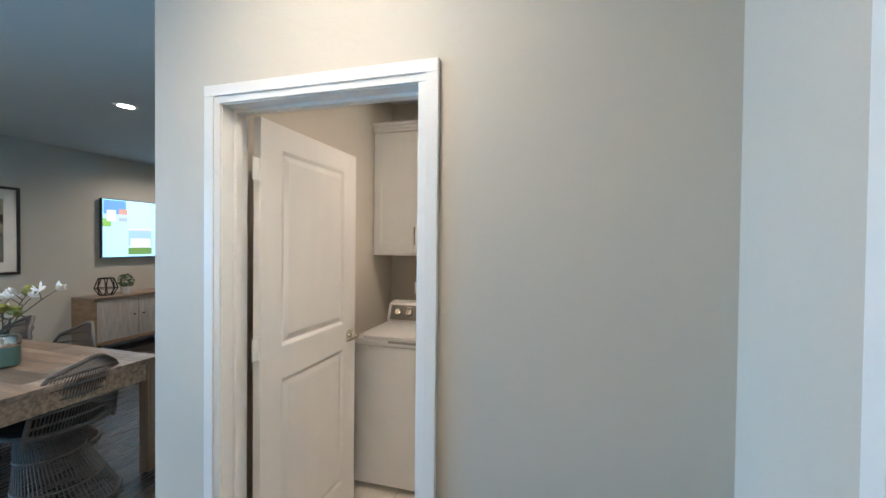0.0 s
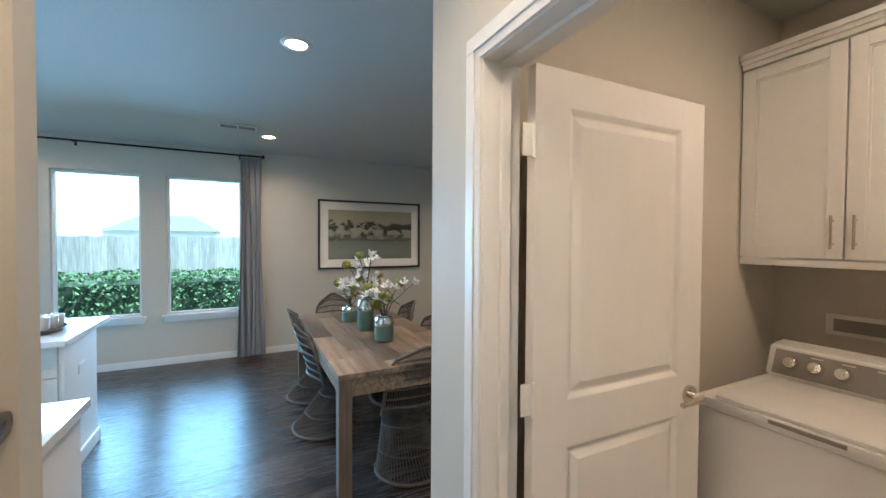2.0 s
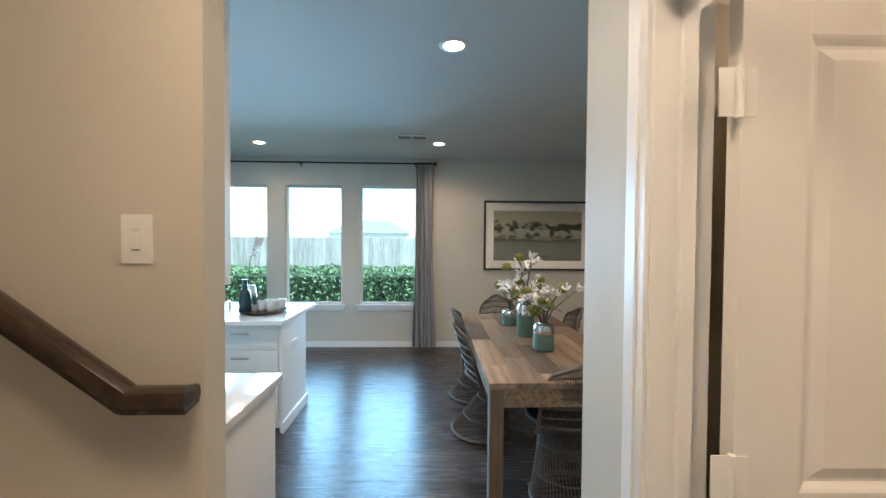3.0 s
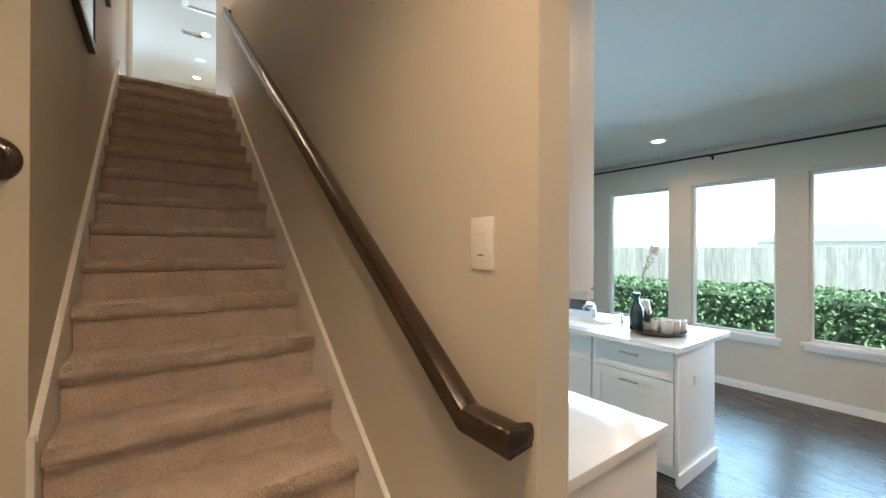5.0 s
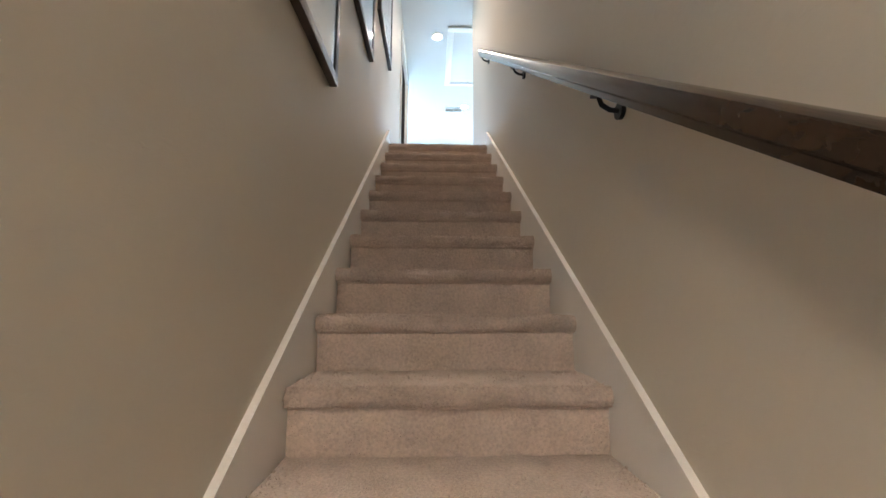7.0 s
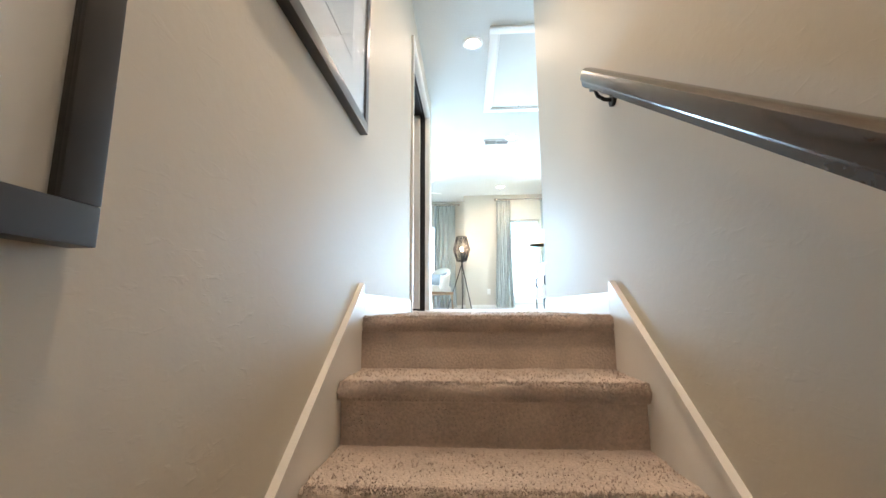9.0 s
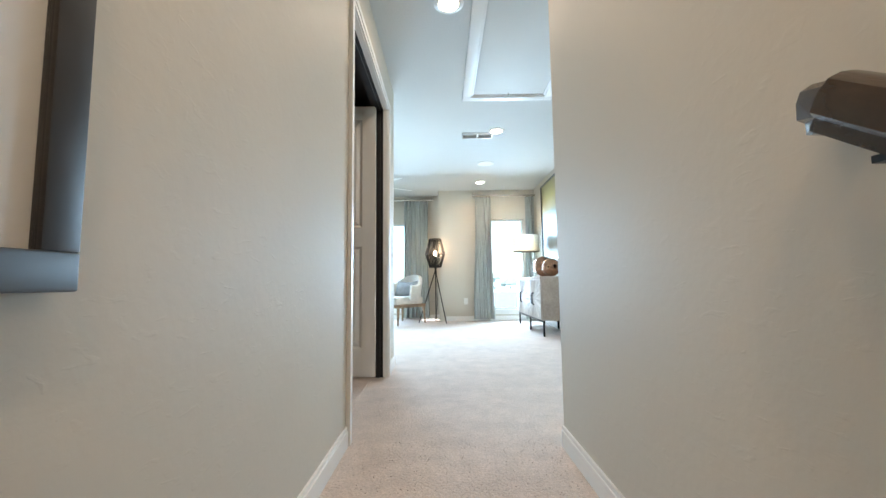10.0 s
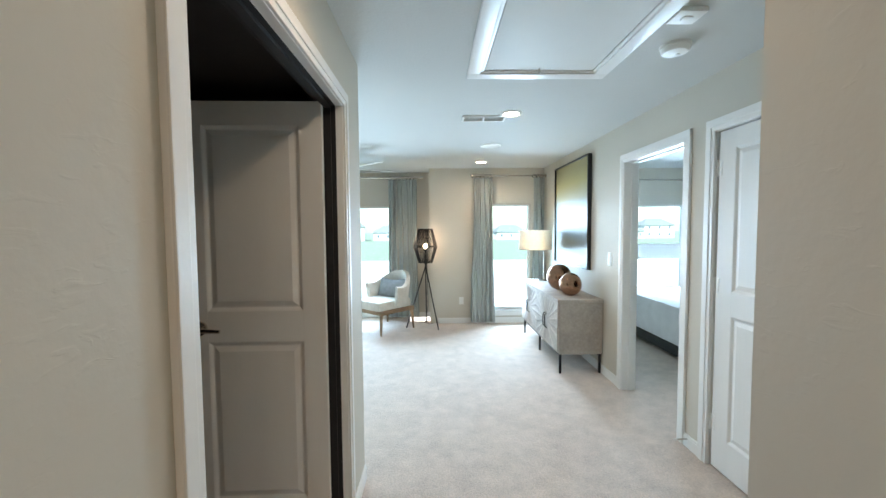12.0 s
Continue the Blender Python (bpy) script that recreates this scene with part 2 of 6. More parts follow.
def box_part(name, dims, material, parent=None, bevel=0.004, label=""):
    bm = bmesh.new()
    add_box(bm, *dims, bevel=bevel)
    return part(name, bm, material, parent, label, smooth=bevel > 0)


def thing(name, m, label, category, group=""):
    ob = new(name)
    ob.empty_display_size = 0.1
    ob.matrix_world = m
    return tagged(ob, label, category, group)


def structure(name, bm, material, label, category, smooth=False):
    return tagged(part(name, bm, material, None, "", smooth), label, category, "", "structure")


def wall_boxes(bm, axis, a0, a1, c0, c1, z0, z1, holes=()):
    """A wall along axis from a0 to a1, between c0 and c1, with openings (u0, u1, v0, v1)."""
    def put(u0, u1, v0, v1):
        if u1 - u0 > 1e-4 and v1 - v0 > 1e-4:
            if axis == "x":
                add_box(bm, u0, u1, c0, c1, v0, v1)
            else:
                add_box(bm, c0, c1, u0, u1, v0, v1)
    at = a0
    for u0, u1, v0, v1 in sorted(holes):
        put(at, u0, z0, z1)
        put(u0, u1, z0, v0)
        put(u0, u1, v1, z1)
        at = u1
    put(at, a1, z0, z1)


def wall(name, axis, a0, a1, c0, c1, z0, z1, holes=(), label="greige painted drywall", material=None):
    bm = bmesh.new()
    wall_boxes(bm, axis, a0, a1, c0, c1, z0, z1, holes)
    return structure(name, bm, material or paint, label, "wall")


def casing(name, axis, u0, u1, z0, z1, face, out, width=0.075, depth=None, lining=None):
    """White door casing on the wall's face, out = +1 or -1; with the jamb lining through depth."""
    c = tagged(new(name), "white painted wooden door casing and jamb", "trim", "", "structure")

    def put(nm, *boxes):
        bm = bmesh.new()
        for ua, ub, ca, cb, za, zb in boxes:
            ca, cb = sorted((ca, cb))
            dims = (ua, ub, ca, cb, za, zb) if axis == "x" else (ca, cb, ua, ub, za, zb)
            add_box(bm, *dims, bevel=0.003)
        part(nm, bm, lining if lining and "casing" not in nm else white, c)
    f, g = face - out * 0.001, face + out * 0.013
    o = width * 0.38
    put("side_casing", (u0 - width, u0, f, g, z0, z1), (u0 - width, u0 - o, g - out * 0.001, g + out * 0.005, z0, z1 + o))
    put("side_casing", (u1, u1 + width, f, g, z0, z1), (u1 + o, u1 + width, g - out * 0.001, g + out * 0.005, z0, z1 + o))
    put("head_casing", (u0 - width, u1 + width, f, g, z1, z1 + width), (u0 - width, u1 + width, g - out * 0.001, g + out * 0.0055, z1 + o, z1 + width))
    if depth:
        a, b = face + out * (0.003 if not lining else -0.030), face - out * depth
        put("jamb", (u0 - 0.016, u0 + 0.004, a, b, z0, z1 - 0.004))
        put("jamb", (u1 - 0.004, u1 + 0.016, a, b, z0, z1 - 0.004))
        put("head_jamb", (u0 - 0.016, u1 + 0.016, a, b, z1 - 0.004, z1 + 0.016))
        if lining:
            put("casing_return", (u0 - 0.016, u0 + 0.004, face + out * 0.003, a, z0, z1 - 0.004), (u1 - 0.004, u1 + 0.016, face + out * 0.003, a, z0, z1 - 0.004), (u0 - 0.016, u1 + 0.016, face + out * 0.003, a, z1 - 0.004, z1 + 0.016))
        s = face - out * 0.05
        put("door_stop_moulding", (u0 + 0.0035, u0 + 0.016, s, s - out * 0.03, z0, z1 - 0.016), (u1 - 0.016, u1 - 0.0035, s, s - out * 0.03, z0, z1 - 0.016), (u0 + 0.0035, u1 - 0.0035, s, s - out * 0.03, z1 - 0.016, z1 - 0.0035))
    return c


def baseboard(name, axis, a0, a1, face, out, z0, h=0.085):
    bm = bmesh.new()
    lo, hi = sorted((face - out * 0.001, face + out * 0.012))
    lo2, hi2 = sorted((face - out * 0.001, face + out * 0.008))
    if axis == "x":
        add_box(bm, a0, a1, lo, hi, z0, z0 + h * 0.8, 0.002)
        add_box(bm, a0, a1, lo2, hi2, z0 + h * 0.8 - 0.002, z0 + h, 0.002)
    else:
        add_box(bm, lo, hi, a0, a1, z0, z0 + h * 0.8, 0.002)
        add_box(bm, lo2, hi2, a0, a1, z0 + h * 0.8 - 0.002, z0 + h, 0.002)
    return structure(name, bm, white, "white painted baseboard along the wall", "baseboard")


# ---- the large structure ----
# stair walls
wall("wall_stair_east", "y", YE, 4.555, 0.0, 0.105, 0.0, ZU)
MDOOR = (4.64, 5.80, ZF - 0.03, ZF + 2.045)
wall("wall_stair_west", "y", YB, 6.2, -W - 0.105, -W, 0.0, ZU, [MDOOR])
# lower floor
LDOOR = (-1.061, -0.295, 0.0, 2.05)
wall("wall_laundry", "x", -4.3, 0.03, YL - 0.12, YL, 0.0, ZC, [LDOOR])
wall("wall_laundry_east", "y", -3.87, YL - 0.12, -0.115, 0.03, 0.0, ZC)
wall("wall_laundry_back", "x", -2.4, 0.03, -3.99, -3.87, 0.0, ZC)
wall("wall_laundry_west", "y", -3.87, YL - 0.12, -2.4, -2.3, 0.0, ZC)
wall("wall_entry_west", "y", YL, YB, -2.05, -1.93, 0.0, ZC, [(-1.36, -0.25, 0.0, 2.1)])
wall("wall_entry_far", "y", YL, YB, -4.3, -4.2, 0.0, ZC)
BDOOR = (-1.90, -1.128, 0.0, 2.09)
wall("wall_bedroom_south", "x", -4.3, -W - 0.105, YB, YB + 0.12, 0.0, ZC, [BDOOR])
wall("wall_bedroom_west", "y", YB + 0.12, 3.75, -4.3, -4.2, 0.0, ZC)
wall("wall_bedroom_north", "x", -4.3, -W - 0.105, 3.75, 3.85, 0.0, ZC)
wall("wall_living_south", "x", 0.03, 4.8, -7.6, -7.48, 0.0, ZC)
wall("wall_living_west", "y", -7.48, -3.87, -0.1, 0.03, 0.0, ZC)
wall("wall_kitchen_north", "x", 0.105, 4.8, 3.4, 3.52, 0.0, ZC)
WIN_Z = (0.62, 2.345)
WINS = [(-1.248, -0.42), (-0.166, 0.652), (0.905, 1.73)]
wall("wall_window", "y", -7.6, 3.52, 4.652, 4.80, 0.0, ZC, [(a, b, *WIN_Z) for a, b in WINS])

bm = bmesh.new()
add_box(bm, -4.3, 4.8, -7.6, YB, ZC, ZC + 0.12)
add_box(bm, 0.105, 4.8, YB, 3.52, ZC, ZC + 0.12)
add_box(bm, -4.3, -W - 0.105, YB, 4.7, ZC, ZC + 0.12)
structure("ceiling_lower", bm, ceil_paint, "grey-white painted drywall ceiling", "ceiling")
wall("wall_stairwell_header", "x", -4.3, 0.105, YB - 0.12, YB - 0.005, ZC + 0.12, ZU)

bm = bmesh.new()
add_box(bm, -4.3, 4.8, -7.6, 3.52, -0.2, -0.012)
add_box(bm, -4.3, -W - 0.105, 3.52, 4.7, -0.2, -0.012)
structure("floor", bm, plank_wood, "dark brown wood plank floor", "floor")
box_part("floor_bedroom", (-4.3, -W - 0.105, YB + 0.02, 4.6, -0.012, 0.012), carpet, None, 0)
tagged(bpy.data.objects["floor_bedroom"], "beige carpet on the bedroom floor", "floor", "", "structure")

# upper floor
RX = 1.18
wall("wall_hall_return", "x", 0.105, RX, 4.44, 4.555, ZF, ZU)
RDOOR, CDOOR = (6.565, 7.385, ZF, ZF + 2.04), (5.45, 6.275, ZF, ZF + 2.04)
wall("wall_loft_east", "y", 4.44, 10.05, RX, RX + 0.12, ZF, ZU, [RDOOR, CDOOR])
LWIN, RWIN = (-2.5, -1.225, 3.36, 5.0), (0.373, 0.972, 3.36, 5.0)
wall("wall_loft_north", "x", -0.46, RX + 0.12, 9.95, 10.12, ZF, ZU, [RWIN])
wall("wall_loft_jog", "y", 9.95, 10.40, -0.58, -0.46, ZF, ZU)
wall("wall_loft_bay", "x", -4.5, -0.46, 10.40, 10.55, ZF, ZU, [LWIN])
wall("wall_loft_west", "y", 6.2, 10.55, -4.6, -4.5, ZF, ZU)
wall("wall_loft_south", "x", -4.6, -W - 0.105, 6.08, 6.2, ZF, ZU)
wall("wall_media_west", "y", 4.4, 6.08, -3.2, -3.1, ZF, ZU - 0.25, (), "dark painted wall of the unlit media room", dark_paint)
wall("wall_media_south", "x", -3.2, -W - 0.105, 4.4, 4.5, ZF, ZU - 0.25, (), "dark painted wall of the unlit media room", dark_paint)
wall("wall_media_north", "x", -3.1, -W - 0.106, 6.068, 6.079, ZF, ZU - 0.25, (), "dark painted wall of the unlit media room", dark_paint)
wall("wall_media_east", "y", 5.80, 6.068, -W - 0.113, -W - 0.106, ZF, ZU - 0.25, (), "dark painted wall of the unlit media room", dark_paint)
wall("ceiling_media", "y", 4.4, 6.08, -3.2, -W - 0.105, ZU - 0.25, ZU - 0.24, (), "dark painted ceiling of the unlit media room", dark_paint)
box_part("floor_media", (-3.1, -W - 0.106, 4.5, 6.068, ZF, ZF + 0.004), carpet, None, 0)
tagged(bpy.data.objects["floor_media"], "beige carpet in the unlit media room", "floor", "", "structure")
bm = bmesh.new()
add_box(bm, -4.6, RX + 0.12, YB - 0.2, 10.55, ZU, ZU + 0.1)
add_box(bm, RX + 0.12, 4.6, 4.4, 11.5, ZU, ZU + 0.1)
structure("ceiling_upper", bm, ceil_paint, "white painted drywall ceiling", "ceiling")
YT = (STEPS - 4) * T
bm = bmesh.new()
add_box(bm, -W, 0.0, YT + 0.02, 4.555, ZF - 0.25, ZF)
add_box(bm, -W, RX, 4.555, 10.1, ZF - 0.25, ZF)
add_box(bm, -4.6, -W, 4.5, 10.5, ZF - 0.25, ZF)
add_box(bm, RX, 4.6, 4.44, 11.5, ZF - 0.25, ZF)
structure("floor_upper", bm, carpet, "beige cut-pile carpet on the upper floor", "floor")
# bedroom beyond the loft
wall("wall_guest_north", "x", RX + 0.12, 4.6, 10.0, 10.12, ZF, ZU, [(2.62, 3.42, 3.66, 4.98)])
wall("wall_guest_east", "y", 4.4, 11.5, 4.5, 4.6, ZF, ZU)
wall("wall_guest_south", "x", RX + 0.12, 4.5, 4.4, 4.5, ZF, ZU)

# ---- trim ----
casing("casing_laundry", "x", LDOOR[0], LDOOR[1], 0.0, LDOOR[3], YL, 1, 0.066, 0.12)
casing("casing_bedroom", "x", BDOOR[0], BDOOR[1], 0.0, BDOOR[3], YB, -1, 0.062, 0.12)
casing("casing_entry", "y", -1.36, -0.25, 0.0, 2.1, -1.93, 1, 0.075, 0.12)
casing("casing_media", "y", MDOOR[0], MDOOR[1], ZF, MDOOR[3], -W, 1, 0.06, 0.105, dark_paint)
casing("casing_guest", "y", RDOOR[0], RDOOR[1], ZF, RDOOR[3], RX, -1, 0.07, 0.12)
casing("casing_linen", "y", CDOOR[0], CDOOR[1], ZF, CDOOR[3], RX, -1, 0.07, 0.12)
baseboard("baseboard_window", "y", -7.48, 3.4, 4.652, -1, 0.0)
baseboard("baseboard_laundry", "x", LDOOR[1] + 0.08, 0.03, YL, 1, 0.0)
baseboard("baseboard_laundry_b", "x", -1.93, LDOOR[0] - 0.08, YL, 1, 0.0)
baseboard("baseboard_laundry_end", "y", -7.4, YL, 0.03, 1, 0.0)
baseboard("baseboard_hall_west", "y", YT + 0.03, MDOOR[0] - 0.07, -W, 1, ZF)
baseboard("baseboard_hall_west_b", "y", MDOOR[1] + 0.07, 6.2, -W, 1, ZF)
baseboard("baseboard_hall_east", "y", YT + 0.03, 4.555, 0.0, -1, ZF)
baseboard("baseboard_return", "x", 0.0, RX, 4.555, 1, ZF)
baseboard("baseboard_loft_east", "y", RDOOR[1] + 0.07, 9.95, RX, -1, ZF)
baseboard("baseboard_loft_east_b", "y", CDOOR[1] + 0.07, RDOOR[0] - 0.07, RX, -1, ZF)
baseboard("baseboard_loft_north", "x", -0.46, RX, 9.95, -1, ZF)
baseboard("baseboard_loft_bay", "x", -4.5, -0.58, 10.40, -1, ZF)
baseboard("baseboard_loft_south", "x", -4.5, -W, 6.2, 1, ZF)


def slope(y):
    return 4 * R + y * R / T


def skirt(name, x, out, y0, y1):
    """The white skirt board that climbs beside the steps, with its cap, down to the tread line."""
    bm = bmesh.new()
    for dx, lo, hi in ((0.014, -0.30, 0.125), (0.020, 0.108, 0.128)):
        xs = sorted((x - out * 0.001, x + out * dx))
        v = [bm.verts.new((xx, y, slope(y) + d)) for xx in xs for y, d in ((y0, lo), (y1, lo), (y1, hi), (y0, hi))]
        a, b = v[:4], v[4:]
        bm.faces.new(a)
        bm.faces.new(b[::-1])
        for i in range(4):
            bm.faces.new((a[i], b[i], b[(i + 1) % 4], a[(i + 1) % 4]))
    xs = sorted((x - out * 0.001, x + out * 0.014))
    add_box(bm, *xs, y1 - 0.001, y1 + 0.028, ZF - 0.05, slope(y1) + 0.126, 0.002)
    return structure(name, bm, white, "white painted skirt board beside the stairs", "trim")


skirt("trim_stair_east", 0.0, -1, YE + 0.02, YT - 0.005)
skirt("trim_stair_west", -W, 1, YB + 0.002, YT - 0.005)
box_part("trim_stair_west_end", (-W - 0.002, -W + 0.016, YB - 0.016, YB + 0.012, 0.4, slope(YB) + 0.13), white, None, 0.003)
tagged(bpy.data.objects["trim_stair_west_end"], "white painted end board of the skirt", "trim", "", "structure")


# ---- stairs ----
def step_mesh(width, seed):
    """One carpeted step: tread, round nosing and riser, with an uneven pile."""
    bm = bmesh.new()
    prof = [(T + 0.03, 0.0)]
    prof += [(T * (1 - k / 5), 0.0) for k in range(5)]
    prof += [(0.016 - 0.024 * math.sin(a), -0.026 + 0.026 * math.cos(a)) for a in [math.pi * k / 7 for k in range(1, 8)]]
    prof += [(0.028, -0.062), (0.030, -0.09), (0.030, -0.13), (0.030, -R - 0.01)]
    nx = int(width / 0.018)
    rows = []
    for i in range(nx + 1):
        x = -width * i / nx
        row = []
        for j, (y, z) in enumerate(prof):
            p = Vector((x * 38 + seed * 9.1, y * 38, z * 38))
            d = noise.noise(p) * 0.0035 + noise.noise(p * 0.25) * 0.004
            if 5 <= j <= 12:
                d *= 1.5
            row.append(bm.verts.new((x, y - d * (0.9 if j > 6 else 0.0), z + d * (0.9 if j < 10 else 0.2))))
        rows.append(row)
    for a, b in zip(rows, rows[1:]):
        for j in range(len(prof) - 1):
            bm.faces.new((a[j], a[j + 1], b[j + 1], b[j]))
    return mesh_of("step", bm, carpet, True)


def pile_mesh(spots, seed):
    """Short carpet tufts standing on (place, normal) spots."""
    rnd = random.Random(seed)
    vs, fs = [], []
    for p, nrm in spots:
        nrm = (nrm + Vector((rnd.uniform(-0.7, 0.7), rnd.uniform(-0.7, 0.7), rnd.uniform(-0.5, 0.5)))).normalized()
        s = nrm.orthogonal().normalized()
        s.rotate(Matrix.Rotation(rnd.uniform(0, 6.28), 3, nrm))
        h, w = rnd.uniform(0.004, 0.0085), rnd.uniform(0.0016, 0.0030)
        k = len(vs)
        vs += [p - s * w - nrm * 0.002, p + s * w - nrm * 0.002, p + nrm * h + s * w * 0.3]
        fs.append((k, k + 1, k + 2))
    me = bpy.data.meshes.new("carpet_pile")
    me.from_pydata([tuple(v) for v in vs], [], fs)
    me.materials.append(carpet)
    return me


def step_pile(width, seed, count=11000, landing=0.0):
    rnd = random.Random(seed)
    spots = []
    for _ in range(count):
        x, q = -rnd.uniform(0, width), rnd.random()
        if q < 0.16:
            y = landing * rnd.random() ** 1.6 if landing else rnd.uniform(0.0, T)
            spots.append((Vector((x, y, 0.0)), Vector((0, 0, 1))))
        elif q < 0.70:
            a = rnd.uniform(0, math.pi * 0.95)
            spots.append((Vector((x, 0.016 - 0.024 * math.sin(a), -0.026 + 0.026 * math.cos(a))), Vector((0, -math.sin(a), math.cos(a)))))
        else:
            spots.append((Vector((x, 0.030, -rnd.uniform(0.05, R))), Vector((0, -1, 0))))
    return pile_mesh(spots, seed)


stairs = tagged(new("stairs"), "straight flight of beige carpeted stairs between two walls", "stairs", "", "structure")
wide = [step_mesh(W + 0.13, s) for s in range(2)]
narrow = [step_mesh(W - 0.03, s + 5) for s in range(3)]
wide_pile = step_pile(W + 0.13, 21)
narrow_pile = [step_pile(W - 0.03, 22 + s) for s in range(2)]
top_pile = step_pile(W - 0.03, 31, 13000, 1.3)
for k in range(1, STEPS + 1):
    ob = new("step", (wide[k % 2] if k <= 4 else narrow[k % 3]))
    ob.parent = stairs
    ob.location = (-0.014, (k - 4) * T, k * R)
    fuzz = tagged(new("carpet_pile", wide_pile if k <= 4 else top_pile if k == STEPS else narrow_pile[k % 2]), "", "", "", "stuff")
    fuzz.parent = ob
bm = bmesh.new()
for k in range(1, STEPS):
    add_box(bm, -W - (0.10 if k <= 4 else -0.02), -0.02, (k - 4) * T + 0.04, (k - 3) * T + 0.05, max(0, k * R - 0.5), k * R - 0.012)
ob = part("stair_core", bm, carpet, stairs)
box_part("stringer", (-W - 0.145, -W - 0.115, -3 * T - 0.02, YB, 0.0, 0.16), white, stairs)
bm = bmesh.new()
for k in range(1, 5):
    add_box(bm, -W - 0.135, -W - 0.117, (k - 4) * T + 0.01, YB - 0.002, (k - 1) * R, k * R - 0.03)
part("stringer_face", bm, white, stairs)

# ---- handrails ----


RAIL_SHAPE = [(-0.66, -1.0), (0.66, -1.0), (0.70, -0.55), (0.97, -0.36), (1.0, 0.30), (0.86, 0.74), (0.5, 0.95), (0.0, 1.0), (-0.5, 0.95), (-0.86, 0.74), (-1.0, 0.30), (-0.97, -0.36), (-0.70, -0.55)]


def rail_profile(bm, pts, w=0.030, h=0.032, first=0.0):
    """A moulded handrail: a rounded loaf with a narrower foot."""
    shape = RAIL_SHAPE
    pts = [Vector(p) for p in pts]
    rings = []
    for i, p in enumerate(pts):
        d = (pts[min(i + 1, len(pts) - 1)] - pts[max(i - 1, 0)]).normalized()
        s = d.cross(Vector((0, 0, 1))).normalized()
        u = s.cross(d)
        cut = first if i == 0 else 0.0
        rings.append([bm.verts.new(p + s * a * w + u * b * h + d * cut * b * h) for a, b in shape])
    for a, b in zip(rings, rings[1:]):
        for j in range(len(shape)):
            bm.faces.new((a[j], a[(j + 1) % len(shape)], b[(j + 1) % len(shape)], b[j]))
    bm.faces.new(rings[0][::-1])
    bm.faces.new(rings[-1])


def level_end(bm, x, y, z, end, w=0.030, h=0.032):
    """The level foot of a wall rail: a sharp bend at y, then a mitred return into the wall at x = 0."""
    rings = [[bm.verts.new((x + a * w, y - 0.30 * b * h * 0.6, z + b * h)) for a, b in RAIL_SHAPE]]
    rings.append([bm.verts.new((x + a * w, end - 0.012 + (a + 1) * w * 0.35, z + b * h)) for a, b in RAIL_SHAPE])
    rings.append([bm.verts.new((0.001, end + (a + 1) * w * 0.35, z - 0.008 + b * h * 0.75)) for a, b in RAIL_SHAPE])
    for p, q in zip(rings, rings[1:]):
        for j in range(len(RAIL_SHAPE)):
            bm.faces.new((p[j], p[(j + 1) % len(RAIL_SHAPE)], q[(j + 1) % len(RAIL_SHAPE)], q[j]))
    bm.faces.new(rings[0][::-1])


rail = thing("handrail", pose(0, 0, 0), "dark brown varnished wooden handrail fixed along the wall", "handrail")
RZ = 1.674 - slope(0.006)
bm = bmesh.new()
y0 = -0.700
pts = [(-0.062, y, slope(y) + RZ) for y in np.linspace(y0, 3.265, 20)]
rail_profile(bm, pts, first=0.30)
part("rail", bm, rail_wood, rail, "", True)
bm = bmesh.new()
level_end(bm, -0.062, y0, slope(y0) + RZ, -0.842)
part("level_return", bm, rail_wood, rail, "dark wooden end mitred back to the wall", True)
bm = bmesh.new()
rail_profile(bm, [(-0.062, 3.255, slope(3.255) + RZ), (-0.056, 3.285, slope(3.27) + RZ), (-0.036, 3.298, slope(3.278) + RZ), (0.001, 3.300, slope(3.278) + RZ)], 0.028, 0.029)
part("wall_return", bm, rail_wood, rail, "", True)
for y in (0.90, 1.93, 3.20):
    z = slope(y) + RZ - 0.032
    bm = bmesh.new()
    tube(bm, [(-0.062, y, z + 0.004), (-0.062, y, z - 0.018), (-0.056, y, z - 0.036), (-0.035, y, z - 0.050), (-0.008, y, z - 0.053)], 0.007, 8)
    tube(bm, [(-0.012, y, z - 0.053), (0.0, y, z - 0.053)], 0.023, 16)
    add_box(bm, -0.075, -0.049, y - 0.03, y + 0.03, z - 0.002, z + 0.006, 0.001)
    part("bracket", bm, black_metal, rail, "black curved metal bracket", True)

guard = thing("stair_railing", pose(0, 0, 0), "dark wooden railing with black iron balusters", "railing")
GX = -1.0
GZ = 1.757 - slope(YB - 0.09)
bm = bmesh.new()
pts = [(GX, y, slope(y) + GZ) for y in np.linspace(-0.74, YB - 0.10, 10)] + [(GX, YB - 0.05, slope(YB - 0.062) + GZ), (GX, YB - 0.012, slope(YB - 0.05) + GZ)]
rail_profile(bm, pts, 0.034, 0.037)
part("rail", bm, rail_wood, guard, "", True)
bm = bmesh.new()
zr = slope(YB - 0.05) + GZ
tube(bm, [(GX, YB - 0.024, zr), (GX, YB - 0.016, zr), (GX, YB - 0.008, zr), (GX, YB, zr)], [0.045, 0.056, 0.062, 0.062], 28)
part("rosette", bm, rail_wood, guard, "", True)
for i in range(8):
    y = YB - 0.075 - 0.108 * i
    k = math.floor(y / T) + 4
    bm = bmesh.new()
    add_box(bm, GX - 0.007, GX + 0.007, y - 0.007, y + 0.007, k * R - 0.02, slope(y) + GZ - 0.025, 0.001)
    part("baluster", bm, black_metal, guard, "black square iron baluster")
bm = bmesh.new()
add_box(bm, GX - 0.045, GX + 0.045, -0.835, -0.745, 0.0, slope(-0.74) + GZ + 0.08, 0.006)
